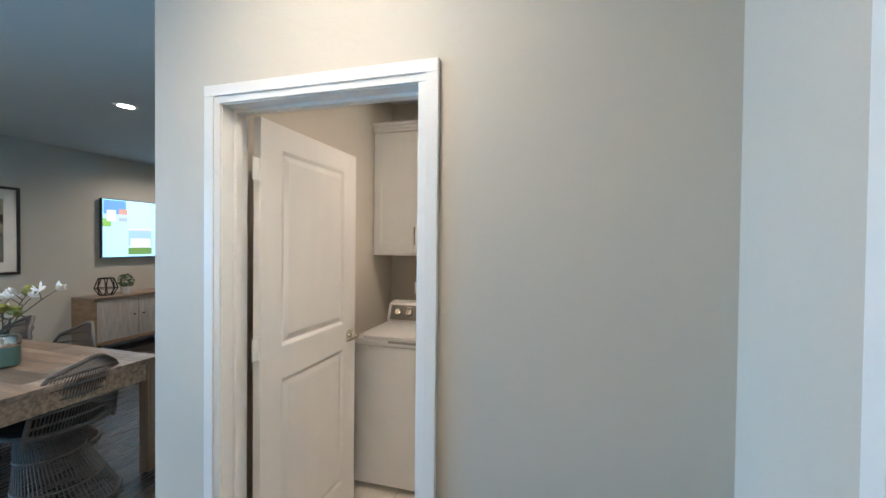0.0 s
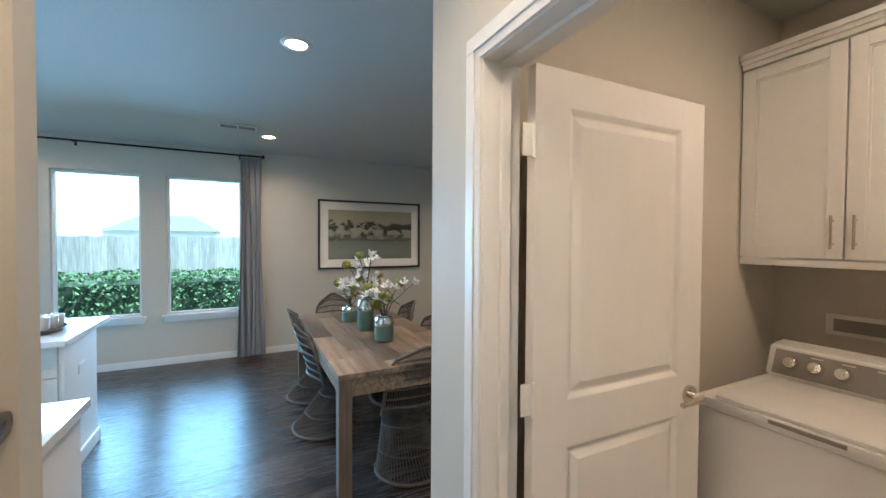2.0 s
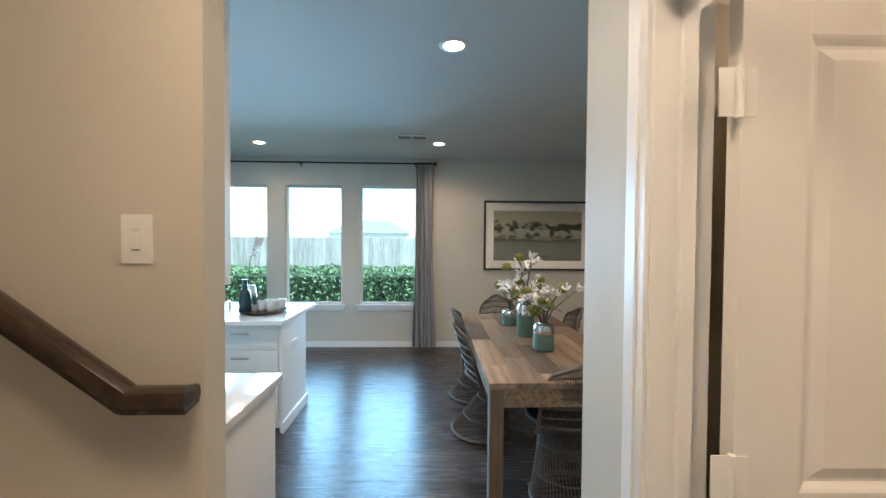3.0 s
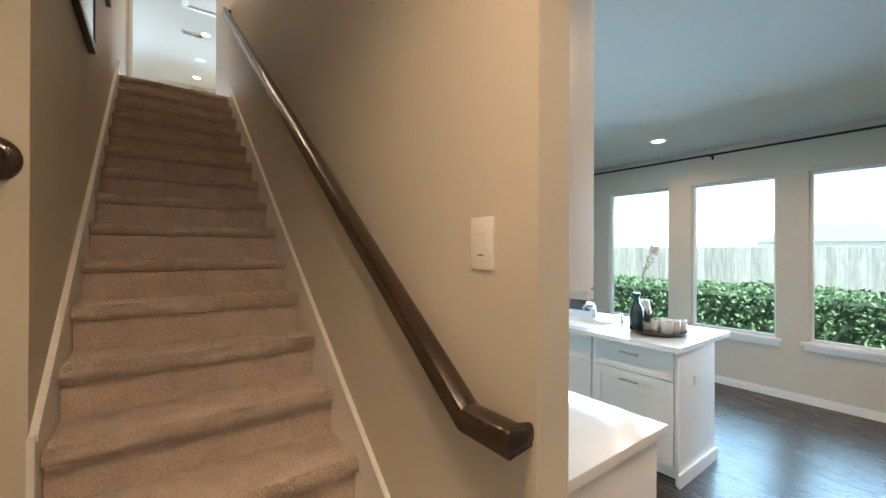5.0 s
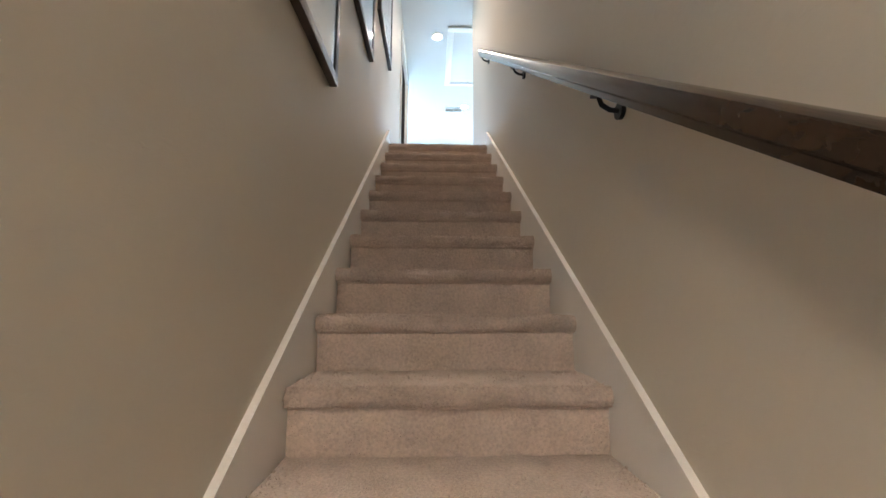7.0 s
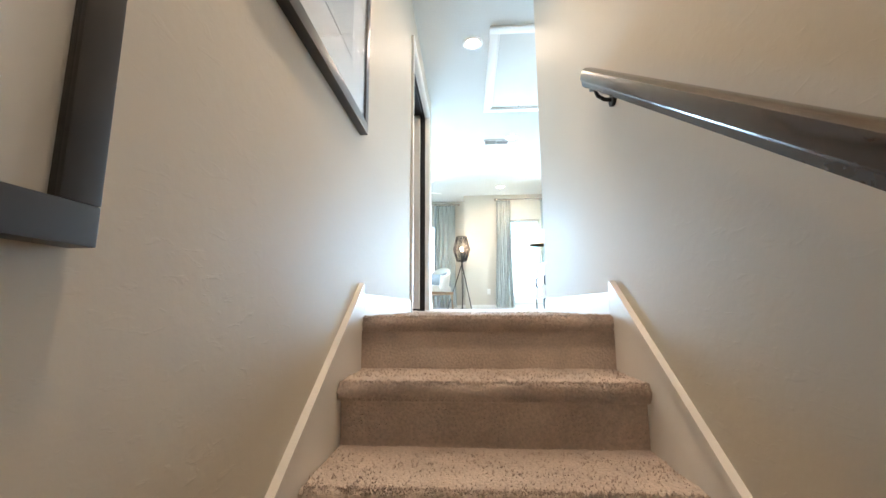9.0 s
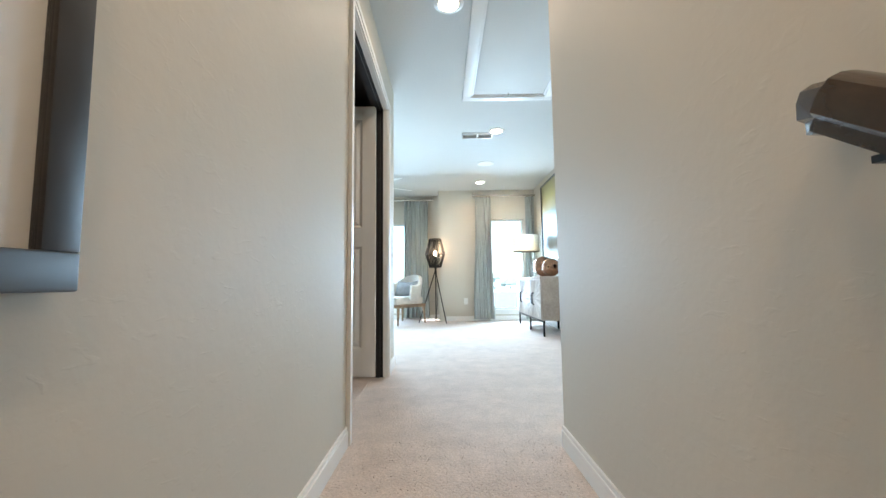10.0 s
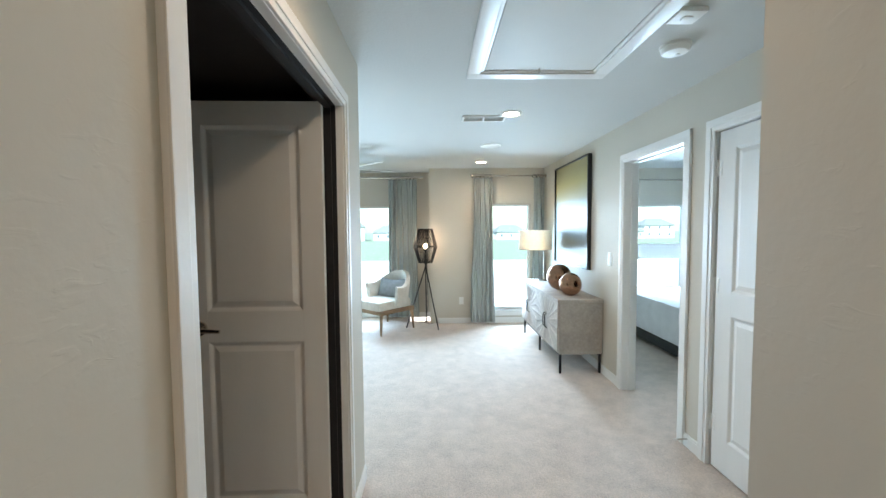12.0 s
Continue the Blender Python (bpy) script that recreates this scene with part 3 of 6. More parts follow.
add_box(bm, GX - 0.055, GX + 0.055, -0.845, -0.735, slope(-0.74) + GZ + 0.08, slope(-0.74) + GZ + 0.11, 0.006)
part("newel", bm, rail_wood, guard)


# ---- doors ----
def lever(parent, x, y, z, out, toward):
    bm = bmesh.new()
    tube(bm, [(x, y, z), (x, y + out * 0.012, z)], 0.032, 20)
    tube(bm, [(x, y + out * 0.01, z), (x, y + out * 0.055, z)], 0.011, 12)
    tube(bm, [(x, y + out * 0.05, z), (x + toward * 0.03, y + out * 0.056, z + 0.002), (x + toward * 0.11, y + out * 0.05, z - 0.004)], [0.012, 0.011, 0.008], 12)
    return part("door_handle", bm, chrome, parent, "brushed nickel lever handle", True)


def panel_door(name, m, width, height, label, hinges, lever_sides=(1, -1), st=0.125):
    """A two-panel door: hinge edge at the origin, leaf along x, faces at y = 0.018 and -0.018."""
    d = thing(name, m, label, "door")
    bm = bmesh.new()
    zs = [(0.20, 0.945), (1.085, height - 0.105)]
    add_box(bm, 0.001, width - 0.001, -0.008, 0.008, 0.001, height - 0.001)
    for x0, x1 in ((0, st), (width - st, width)):
        add_box(bm, x0, x1, -0.0175, 0.0175, 0, height, 0.002)
    for z0, z1 in ((0, zs[0][0]), (zs[0][1], zs[1][0]), (zs[1][1], height)):
        add_box(bm, st - 0.001, width - st + 0.001, -0.0172, 0.0172, z0 + 0.0005, z1 - 0.0005)
    for z0, z1 in zs:
        for s in (-1, 1):
            o, i = 0.001, 0.045
            ring = []
            for inset, dep in ((-0.0005, 0.0172), (0.005, 0.0150), (0.016, 0.0085), (0.022, 0.0085), (i, 0.0160)):
                ring.append([bm.verts.new((x, s * dep, z)) for x, z in ((st + inset, z0 + inset), (width - st - inset, z0 + inset), (width - st - inset, z1 - inset), (st + inset, z1 - inset))])
            for a, b in zip(ring, ring[1:]):
                for j in range(4):
                    bm.faces.new((a[j], a[(j + 1) % 4], b[(j + 1) % 4], b[j]))
            bm.faces.new(ring[-1])
    part("leaf", bm, door_paint, d)
    for s in lever_sides:
        lever(d, width - 0.065, s * 0.0175, 1.01, s, -1)
    for z in (0.27, 1.11, height - 0.21) if hinges else ():
        bm = bmesh.new()
        tube(bm, [(-0.004, hinges * 0.019, z - 0.047), (-0.004, hinges * 0.019, z + 0.047)], 0.007, 10)
        add_box(bm, -0.002, 0.028, hinges * 0.0165, hinges * 0.0195, z - 0.044, z + 0.044, 0.001)
        add_box(bm, -0.040, -0.006, hinges * 0.014, hinges * 0.0175, z - 0.044, z + 0.044, 0.001)
        part("hinge", bm, white_plastic, d, "white painted hinge", True)
    return d


panel_door("door_laundry", pose(-0.335, YL - 0.13, 0.012, 0, 0, -91), 0.75, 2.03, "white two-panel laundry door standing open", -1)
panel_door("door_media", pose(-1.004, 5.745, ZF + 0.02, 0, 0, 181), 0.625, 2.02, "white two-panel media room door standing open", 0, (1,), 0.10)
panel_door("door_linen", pose(RX + 0.024, CDOOR[1] - 0.02, ZF + 0.012, 0, 0, -90), CDOOR[1] - CDOOR[0] - 0.04, 2.015, "white two-panel linen closet door, closed", -1, (-1,))
stop = thing("door_stop", pose(RX - 0.012, 6.45, ZF + 0.06), "small spring door stop on the baseboard", "door stop")
bm = bmesh.new()
tube(bm, [(0, 0, 0), (-0.07, 0, 0)], 0.005, 8)
part("spring", bm, chrome, stop, "", True)
bm = bmesh.new()
tube(bm, [(-0.07, 0, 0), (-0.085, 0, 0)], 0.008, 8)
part("tip", bm, white_plastic, stop, "", True)


# ---- switch plate ----
def switch(m, label):
    s = thing("light_switch", m, label, "switch")
    box_part("plate", (-0.040, 0.040, -0.006, 0.0, -0.064, 0.064), white_plastic, s, 0.003)
    box_part("rocker", (-0.0165, 0.0165, -0.009, -0.004, -0.034, 0.034), white_plastic, s, 0.002)
    box_part("slider_slot", (-0.010, 0.010, -0.0098, -0.0088, -0.030, -0.027), black_plastic, s, 0)
    box_part("mark", (-0.010, 0.010, -0.0098, -0.0088, 0.022, 0.023), grey_panel, s, 0)
    for z in (-0.052, 0.052):
        bm = bmesh.new()
        tube(bm, [(0, -0.0055, z), (0, -0.0068, z)], 0.003, 10)
        part("screw", bm, white_plastic, s)
    return s


switch(pose(0.0, -0.683, 1.558, 0, 0, -90), "white dimmer switch in a jumbo wall plate")
switch(pose(RX, 7.66, 4.33, 0, 0, -90), "white light switch on the loft wall")


def outlet(m):
    o = thing("wall_outlet", m, "white duplex wall outlet near the floor", "outlet")
    box_part("plate", (-0.035, 0.035, -0.005, 0.0, -0.057, 0.057), white_plastic, o, 0.002)
    for z in (-0.02, 0.02):
        box_part("socket", (-0.014, 0.014, -0.0065, -0.004, z - 0.013, z + 0.013), white_plastic, o, 0.002)
    return o


outlet(pose(4.652, -1.95, 0.40, 0, 0, -90))
outlet(pose(-0.1, 9.95, ZF + 0.35))


# ---- windows ----
def window(name, axis, u0, u1, z0, z1, c0, c1, inside, sill=True, bar=None):
    """A vinyl window in its opening: frame, meeting rail, pane and sill board."""
    w = tagged(new(name), "white vinyl window, blue daylight glare put in the glass tint", "window", "", "structure")
    cm = (c0 + c1) / 2

    def put(nm, ua, ub, ca, cb, za, zb, m, bevel=0.003):
        ca, cb = sorted((ca, cb))
        dims = (ua, ub, ca, cb, za, zb) if axis == "x" else (ca, cb, ua, ub, za, zb)
        return box_part(nm, dims, m, w, bevel)
    f = 0.028
    put("window_frame", u0, u0 + f, cm - 0.02, cm + 0.03, z0, z1, white)
    put("window_frame", u1 - f, u1, cm - 0.02, cm + 0.03, z0, z1, white)
    put("window_frame", u0 + f, u1 - f, cm - 0.02, cm + 0.03, z0, z0 + f, white)
    put("window_frame", u0 + f, u1 - f, cm - 0.02, cm + 0.03, z1 - f, z1, white)
    if bar:
        put("meeting_rail", u0 + f, u1 - f, cm - 0.018, cm + 0.028, bar[0], bar[1], white)
    p = put("pane", u0 + f - 0.005, u1 - f + 0.005, cm + 0.004, cm + 0.008, z0 + f - 0.005, z1 - f + 0.005, pane_glass, 0)
    p.visible_shadow = False
    if sill:
        put("window_sill", u0 - 0.05, u1 + 0.05, inside * 0.05 + (c0 if inside < 0 else c1), cm - 0.021 if inside < 0 else cm + 0.021, z0 - 0.028, z0 + 0.001, white, 0.004)
        e = c0 if inside < 0 else c1
        put("apron", u0 - 0.03, u1 + 0.03, e + inside * 0.014, e - inside * 0.001, z0 - 0.085, z0 - 0.028, white, 0.003)
    return w


for i, (a, b) in enumerate(WINS):
    window(f"window_{i + 1}", "y", a, b, *WIN_Z, 4.652, 4.80, -1)
window("window_4", "x", RWIN[0], RWIN[1], RWIN[2], RWIN[3], 9.95, 10.12, -1)
window("window_5", "x", LWIN[0], LWIN[1], LWIN[2], LWIN[3], 10.40, 10.55, -1)
window("window_6", "x", 2.62, 3.42, 3.66, 4.98, 10.0, 10.12, -1, True, (4.13, 4.37))


# ---- ceiling fixtures ----
def recessed(x, y, z, watts, colour, group, k=1.0):
    c = thing("recessed_light", pose(x, y, z), "round white recessed ceiling light, lit", "ceiling light", group)
    bm = bmesh.new()
    lathe(bm, [(r * k, h) for r, h in ((0.058, -0.002), (0.062, -0.008), (0.085, -0.007), (0.092, -0.001), (0.092, 0.001), (0.058, 0.001))], 32)
    part("trim_ring", bm, white_plastic, c, "", True)
    bm = bmesh.new()
    lathe(bm, [(0.059 * k, -0.004), (0.0, -0.0041)], 28)
    part("diffuser", bm, can_glow, c, "glowing warm lens")
    if watts:
        lamp = new("downlight", bpy.data.lights.new("downlight", "AREA"))
        lamp.data.shape, lamp.data.size, lamp.data.energy, lamp.data.color, lamp.data.spread = "DISK", 0.11 * k, watts * 0.35, colour, radians(150)
        lamp.location = (x, y, z - 0.012)
    return c


# The last two are out of view, added with no fixture known there.
for x, y, w in ((1.33, -1.58, 6.4), (3.73, -1.54, 5.6), (3.78, 0.64, 3.6), (2.20, -3.30, 7.0), (1.35, 0.62, 4.5), (3.75, -5.2, 6.5)):
    recessed(x, y, ZC, w * 1.35, SOFT, "great room downlights")
# Widened for soft shadows; the second is unseen and added.
for x, y, w in ((-0.75, -1.22, 2.9), (-3.1, -0.9, 2.6)):
    recessed(x, y, ZC, w, WARM, "entry downlights", 2.6)
# Lamp added out of view; its orange light warms the laundry.
recessed(-1.25, -2.85, ZC, 1.5, (1.0, 0.44, 0.15), "laundry downlights", 2.6)
for x, y, w in ((-0.45, 5.09, 2.2), (0.114, 7.11, 4.2), (0.14, 9.37, 2.8)):
    recessed(x, y, ZU, w, SOFT, "upper hall downlights")
# Unseen: 3.25 inferred from the rail's shadow, 2.35 added to light treads.
for y, w in ((3.25, 1.3), (2.35, 3.9)):
    recessed(-0.46, y, ZU, w, (1.0, 0.80, 0.60), "upper hall downlights")


def ceiling_vent(x, y, z, w, d, label, backing):
    v = thing("ceiling_vent", pose(x, y, z), label, "vent")
    bm = bmesh.new()
    for dims in ((-w / 2, w / 2, -d / 2, -d / 2 + 0.018), (-w / 2, w / 2, d / 2 - 0.018, d / 2), (-w / 2, -w / 2 + 0.018, -d / 2, d / 2), (w / 2 - 0.018, w / 2, -d / 2, d / 2), (-0.008, 0.008, -d / 2, d / 2)):
        add_box(bm, *dims, -0.010, 0.0, 0.002)
    part("frame", bm, white_plastic, v)
    box_part("backing", (-w / 2 + 0.01, w / 2 - 0.01, -d / 2 + 0.01, d / 2 - 0.01, -0.002, 0.0), backing, v, 0)
    for i in range(5):
        y = -d / 2 + 0.018 + (d - 0.036) * (i + 0.5) / 5
        bm = bmesh.new()
        vs = add_box(bm, -w / 2 + 0.016, w / 2 - 0.016, -0.0055, 0.0055, -0.0008, 0.0008)
        bmesh.ops.rotate(bm, verts=vs, cent=(0, 0, 0), matrix=Matrix.Rotation(radians(35), 3, "X"))
        bmesh.ops.translate(bm, verts=vs, vec=(0, y, -0.007))
        part("slat", bm, grey_panel if backing == black_plastic else white_plastic, v)
    return v


v = ceiling_vent(3.44, -1.23, ZC, 0.36, 0.16, "white louvred air vent in the great room ceiling", black_plastic)
v.rotation_euler[2] = radians(90)
ceiling_vent(-0.09, 7.24, ZU, 0.36, 0.16, "white louvred air vent in the loft ceiling", grey_panel)

# attic hatch
hatch = thing("attic_hatch", pose(0, 0, ZU), "white attic access hatch with wide moulded trim", "hatch")
hx0, hx1, hy0, hy1 = -0.306, 0.515, 4.885, 6.345
for nm, dims in (("trim_board", (hx0, hx1, hy0, hy0 + 0.075)), ("trim_board", (hx0, hx1, hy1 - 0.075, hy1)), ("trim_board", (hx0, hx0 + 0.075, hy0 + 0.075, hy1 - 0.075)), ("trim_board", (hx1 - 0.075, hx1, hy0 + 0.075, hy1 - 0.075))):
    box_part(nm, (*dims, -0.018, 0.0), white, hatch, 0.004)
for dims in ((hx0 + 0.075, hx1 - 0.075, hy0 + 0.075, hy0 + 0.095), (hx0 + 0.075, hx1 - 0.075, hy1 - 0.095, hy1 - 0.075), (hx0 + 0.075, hx0 + 0.095, hy0 + 0.095, hy1 - 0.095), (hx1 - 0.095, hx1 - 0.075, hy0 + 0.095, hy1 - 0.095)):
    box_part("inner_moulding", (*dims, -0.010, 0.0), white, hatch, 0.004)
box_part("panel", (hx0 + 0.10, hx1 - 0.10, hy0 + 0.10, hy1 - 0.10, -0.005, 0.0), hatch_paint, hatch, 0.002)
bm = bmesh.new()
tube(bm, [(0.1, hy1 - 0.13, -0.005), (0.1, hy1 - 0.13, -0.03)], 0.006, 8)
part("pull", bm, chrome, hatch)

smoke = thing("smoke_detector", pose(0.715, 5.945, ZU), "round white smoke detector on the ceiling", "smoke detector")
bm = bmesh.new()
lathe(bm, [(0.072, 0.0), (0.072, -0.012), (0.066, -0.014), (0.064, -0.030), (0.056, -0.038), (0.0, -0.040)], 32)
part("body", bm, white_plastic, smoke, "", True)
bm = bmesh.new()
lathe(bm, [(0.014, -0.039), (0.014, -0.043), (0.0, -0.044)], 14, 0.02, 0.01)
part("test_button", bm, white_plastic, smoke, "", True)
sens = thing("ceiling_sensor", pose(0.58, 5.65, ZU), "small white rectangular sensor box on the ceiling", "sensor")
box_part("body", (-0.06, 0.06, -0.055, 0.055, -0.022, 0), white_plastic, sens, 0.008)
box_part("lens", (-0.02, 0.02, -0.018, 0.018, -0.026, -0.020), white_plastic, sens, 0.004)
spk = thing("ceiling_speaker", pose(0.12, 8.32, ZU), "flat round white ceiling speaker", "speaker")
bm = bmesh.new()
lathe(bm, [(0.115, 0.0), (0.115, -0.005), (0.105, -0.009), (0.100, -0.006), (0.0, -0.0065)], 36)
part("grille", bm, white_plastic, spk, "", True)


# ---- pictures ----
def art_material(name, kind):
    m = bpy.data.materials.new(name)
    m.use_nodes = True
    n, l = m.node_tree.nodes, m.node_tree.links
    b = n["Principled BSDF"]
    tc = n.new("ShaderNodeTexCoord")
    sep = n.new("ShaderNodeSeparateXYZ")
    l.new(tc.outputs["Generated"], sep.inputs[0])
    ns = n.new("ShaderNodeTexNoise")
    ns.inputs["Scale"].default_value, ns.inputs["Detail"].default_value = (9, 8) if kind != "sunset" else (3, 6)
    l.new(tc.outputs["Generated"], ns.inputs["Vector"])
    add = n.new("ShaderNodeMath")
    add.operation = "MULTIPLY_ADD"
    add.inputs[1].default_value = 0.28 if kind == "landscape" else 0.10
    l.new(ns.outputs["Fac"], add.inputs[0])
    l.new(sep.outputs["Z"], add.inputs[2])
    cr = n.new("ShaderNodeValToRGB")
    l.new(add.outputs[0], cr.inputs[0])
    e = cr.color_ramp.elements
    stops = {"landscape": [(0.05, (0.10, 0.12, 0.095)), (0.25, (0.19, 0.22, 0.19)), (0.50, (0.15, 0.18, 0.16)), (0.56, (0.065, 0.078, 0.056)), (0.62, (0.29, 0.31, 0.25)), (0.80, (0.34, 0.35, 0.28)), (1.0, (0.36, 0.35, 0.26))],
             # Blue stops put the window's reflection into the canvas colour.
             "sunset": [(0.05, (0.035, 0.03, 0.02)), (0.28, (0.09, 0.075, 0.045)), (0.42, (0.10, 0.16, 0.20)), (0.62, (0.25, 0.36, 0.40)), (0.70, (0.42, 0.38, 0.24)), (0.86, (0.40, 0.33, 0.14)), (1.0, (0.30, 0.26, 0.13))],
             "sketch": [(0.05, (0.62, 0.62, 0.60)), (0.35, (0.45, 0.45, 0.44)), (0.55, (0.20, 0.20, 0.20)), (0.72, (0.42, 0.42, 0.41)), (0.8, (0.25, 0.25, 0.25)), (1.0, (0.6, 0.6, 0.58))]}[kind]
    while len(e) < len(stops):
        e.new(0.5)
    for el, (p, c) in zip(e, stops):
        el.position, el.color = p, (*c, 1)
    colour = cr.outputs[0]
    if kind == "landscape":
        clump = n.new("ShaderNodeTexNoise")
        clump.inputs["Scale"].default_value, clump.inputs["Detail"].default_value, clump.inputs["Roughness"].default_value = 5.5, 9, 0.62
        l.new(tc.outputs["Generated"], clump.inputs["Vector"])
        lift = n.new("ShaderNodeFloatCurve")
        pts = lift.mapping.curves[0].points
        pts[0].location, pts[1].location = (0.0, 0.0), (1.0, 0.0)
        for p in ((0.40, 0.0), (0.55, 0.10), (0.68, 0.17), (0.80, 0.10), (0.92, 0.0)):
            pts.new(*p)
        lift.mapping.update()
        l.new(sep.outputs["Z"], lift.inputs["Value"])
        total = n.new("ShaderNodeMath")
        l.new(clump.outputs["Fac"], total.inputs[0])
        l.new(lift.outputs[0], total.inputs[1])
        cut = n.new("ShaderNodeMapRange")
        cut.inputs[1].default_value, cut.inputs[2].default_value = 0.62, 0.68
        l.new(total.outputs[0], cut.inputs[0])
        mixc = n.new("ShaderNodeMix")
        mixc.data_type = "RGBA"
        mixc.inputs[7].default_value = (0.035, 0.04, 0.025, 1)
        l.new(cut.outputs[0], mixc.inputs[0])
        l.new(colour, mixc.inputs[6])
        colour = mixc.outputs[2]
    l.new(colour, b.inputs["Base Color"])
    b.inputs["Roughness"].default_value, b.inputs["Specular IOR Level"].default_value = (0.42, 0.3) if kind == "sunset" else (0.7, 0.5)
    return m


glaze = bpy.data.materials.new("picture_glass")
glaze.use_nodes = True
gb = glaze.node_tree.nodes["Principled BSDF"]
gb.inputs["Transmission Weight"].default_value, gb.inputs["Roughness"].default_value, gb.inputs["IOR"].default_value = 1.0, 0.02, 1.25


def picture(name, m, w, h, bar, board, art, label, frame_mat, depth=0.03, glass=True):
    """Flat against the wall at y = 0, facing -y; its middle at the origin."""
    p = thing(name, m, label, "picture")
    for dims in ((-w / 2, w / 2, h / 2 - bar, h / 2), (-w / 2, w / 2, -h / 2, -h / 2 + bar), (-w / 2, -w / 2 + bar, -h / 2 + bar, h / 2 - bar), (w / 2 - bar, w / 2, -h / 2 + bar, h / 2 - bar)):
        box_part("frame_bar", (dims[0], dims[1], -depth, 0.0, dims[2], dims[3]), frame_mat, p, 0.003)
    if board:
        box_part("mat_board", (-w / 2 + bar - 0.002, w / 2 - bar + 0.002, -depth * 0.55, -0.002, -h / 2 + bar - 0.002, h / 2 - bar + 0.002), mat_board, p, 0)
    b = bar + board
    box_part("print", (-w / 2 + b, w / 2 - b, -depth * 0.55 - 0.002, -depth * 0.5, -h / 2 + b, h / 2 - b), art, p, 0)
    if glass:
        g = box_part("glazing", (-w / 2 + bar - 0.002, w / 2 - bar + 0.002, -depth * 0.8 - 0.002, -depth * 0.8, -h / 2 + bar - 0.002, h / 2 - bar + 0.002), glaze, p, 0)
        g.visible_shadow = False
    return p


picture("framed_landscape", pose(4.652, -3.018, 1.64, 0, 0, -90), 1.59, 1.02, 0.03, 0.115, art_material("dusk_landscape", "landscape"), "framed green-grey landscape print with white mat", frame_wood)
sketch = art_material("grey_tree_print", "sketch")
for y1, z0 in ((1.375, 2.57), (2.25, 3.255), (3.275, 3.848)):
    picture("framed_print", pose(-W, y1 - 0.38, z0 + 0.48, 0, 0, 90), 0.76, 0.96, 0.042, 0.15, sketch, "black framed grey tree print on the stair wall", frame_wood, 0.03)
picture("canvas_painting", pose(RX, 8.70, 4.80, 0, 0, -90), 1.16, 1.25, 0.018, 0.0, art_material("gold_abstract_with_reflection", "sunset"), "large gold abstract canvas in black frame, blue window reflection painted in", black_plastic, 0.045, False)


# ---- curtains ----
def curtain(name, m, width, height, folds, material, label, seed):
    """Hangs from z = 0 down, gathered in folds along x."""
    c = thing(name, m, label, "curtain")
    rnd = random.Random(seed)
    ph = [rnd.uniform(0, 6.28) for _ in range(4)]

    def f(u, v):
        k = u * folds * 2 * math.pi
        a = 0.028 + 0.018 * math.sin(3 * u + ph[0])
        spread = 0.86 + 0.14 * v + 0.05 * math.sin(4 * v + ph[1])
        return ((u - 0.5) * width * spread + 0.012 * math.sin(5 * v + u * 9), a * (0.75 + 0.35 * v) * math.sin(k + 0.5 * math.sin(3 * v + ph[2])) + 0.01 * math.sin(2 * k + ph[3]), -v * height)
    bm = bmesh.new()
    sheet(bm, f, folds * 12, 24)
    thicken(bm, 0.003)
    part("panel", bm, material, c, "", True)
    for i in range(folds):
        u = (i + 0.25) / folds
        bm = bmesh.new()
        tube(bm, [((u - 0.5) * width * 0.86 + 0.028 * math.cos(a), 0.0, 0.022 + 0.028 * math.sin(a)) for a in np.linspace(0, 2 * math.pi, 12)[:-1]], 0.003, 6, True)
        part("ring", bm, black_metal, c)
    return c


def curtain_rod(name, m, length, label, material, brackets):
    r = thing(name, m, label, "curtain rod")
    bm = bmesh.new()
    tube(bm, [(0, 0, 0), (length, 0, 0)], 0.012, 12)
    part("rod", bm, material, r, "", True)
    for x, s in ((0, -1), (length, 1)):
        bm = bmesh.new()
        tube(bm, [(x, 0, 0), (x + s * 0.01, 0, 0), (x + s * 0.012, 0, 0), (x + s * 0.04, 0, 0), (x + s * 0.045, 0, 0)], [0.014, 0.014, 0.026, 0.026, 0.010], 16)
        part("finial", bm, material, r, "", True)
    for x in brackets:
        bm = bmesh.new()
        tube(bm, [(x, 0, -0.01), (x, 0.06, -0.012), (x, 0.10, -0.012)], 0.006, 8)
        add_box(bm, x - 0.012, x + 0.012, 0.095, 0.102, -0.04, 0.02, 0.001)
        part("bracket", bm, material, r)
    return r


curtain_rod("curtain_rod", pose(4.552, 2.32, 2.655, 0, 0, -90), 3.80, "long dark metal curtain rod above the windows", black_metal, (0.3, 1.9, 3.55))
curtain("curtain", pose(4.545, -1.36, 2.625, 0, 0, -90), 0.30, 2.60, 5, grey_curtain, "grey floor-length curtain gathered beside the window", 3)
curtain("curtain", pose(4.545, 2.12, 2.625, 0, 0, -90), 0.30, 2.60, 5, grey_curtain, "grey floor-length curtain gathered at the rod's far end", 4)
curtain_rod("curtain_rod", pose(0.085, 9.85, 5.42), 1.07, "silver curtain rod above the narrow loft window", chrome, (0.12, 0.98))
curtain("curtain", pose(0.225, 9.845, 5.39), 0.34, 2.19, 5, green_curtain, "pale sage floor-length curtain gathered beside the loft window", 5)
curtain("curtain", pose(1.07, 9.845, 5.39), 0.19, 2.19, 3, green_curtain, "pale sage curtain hanging in the loft corner", 6)
curtain_rod("curtain_rod", pose(-3.0, 10.30, 5.45), 2.27, "silver curtain rod above the wide loft window", chrome, (0.2, 2.1))
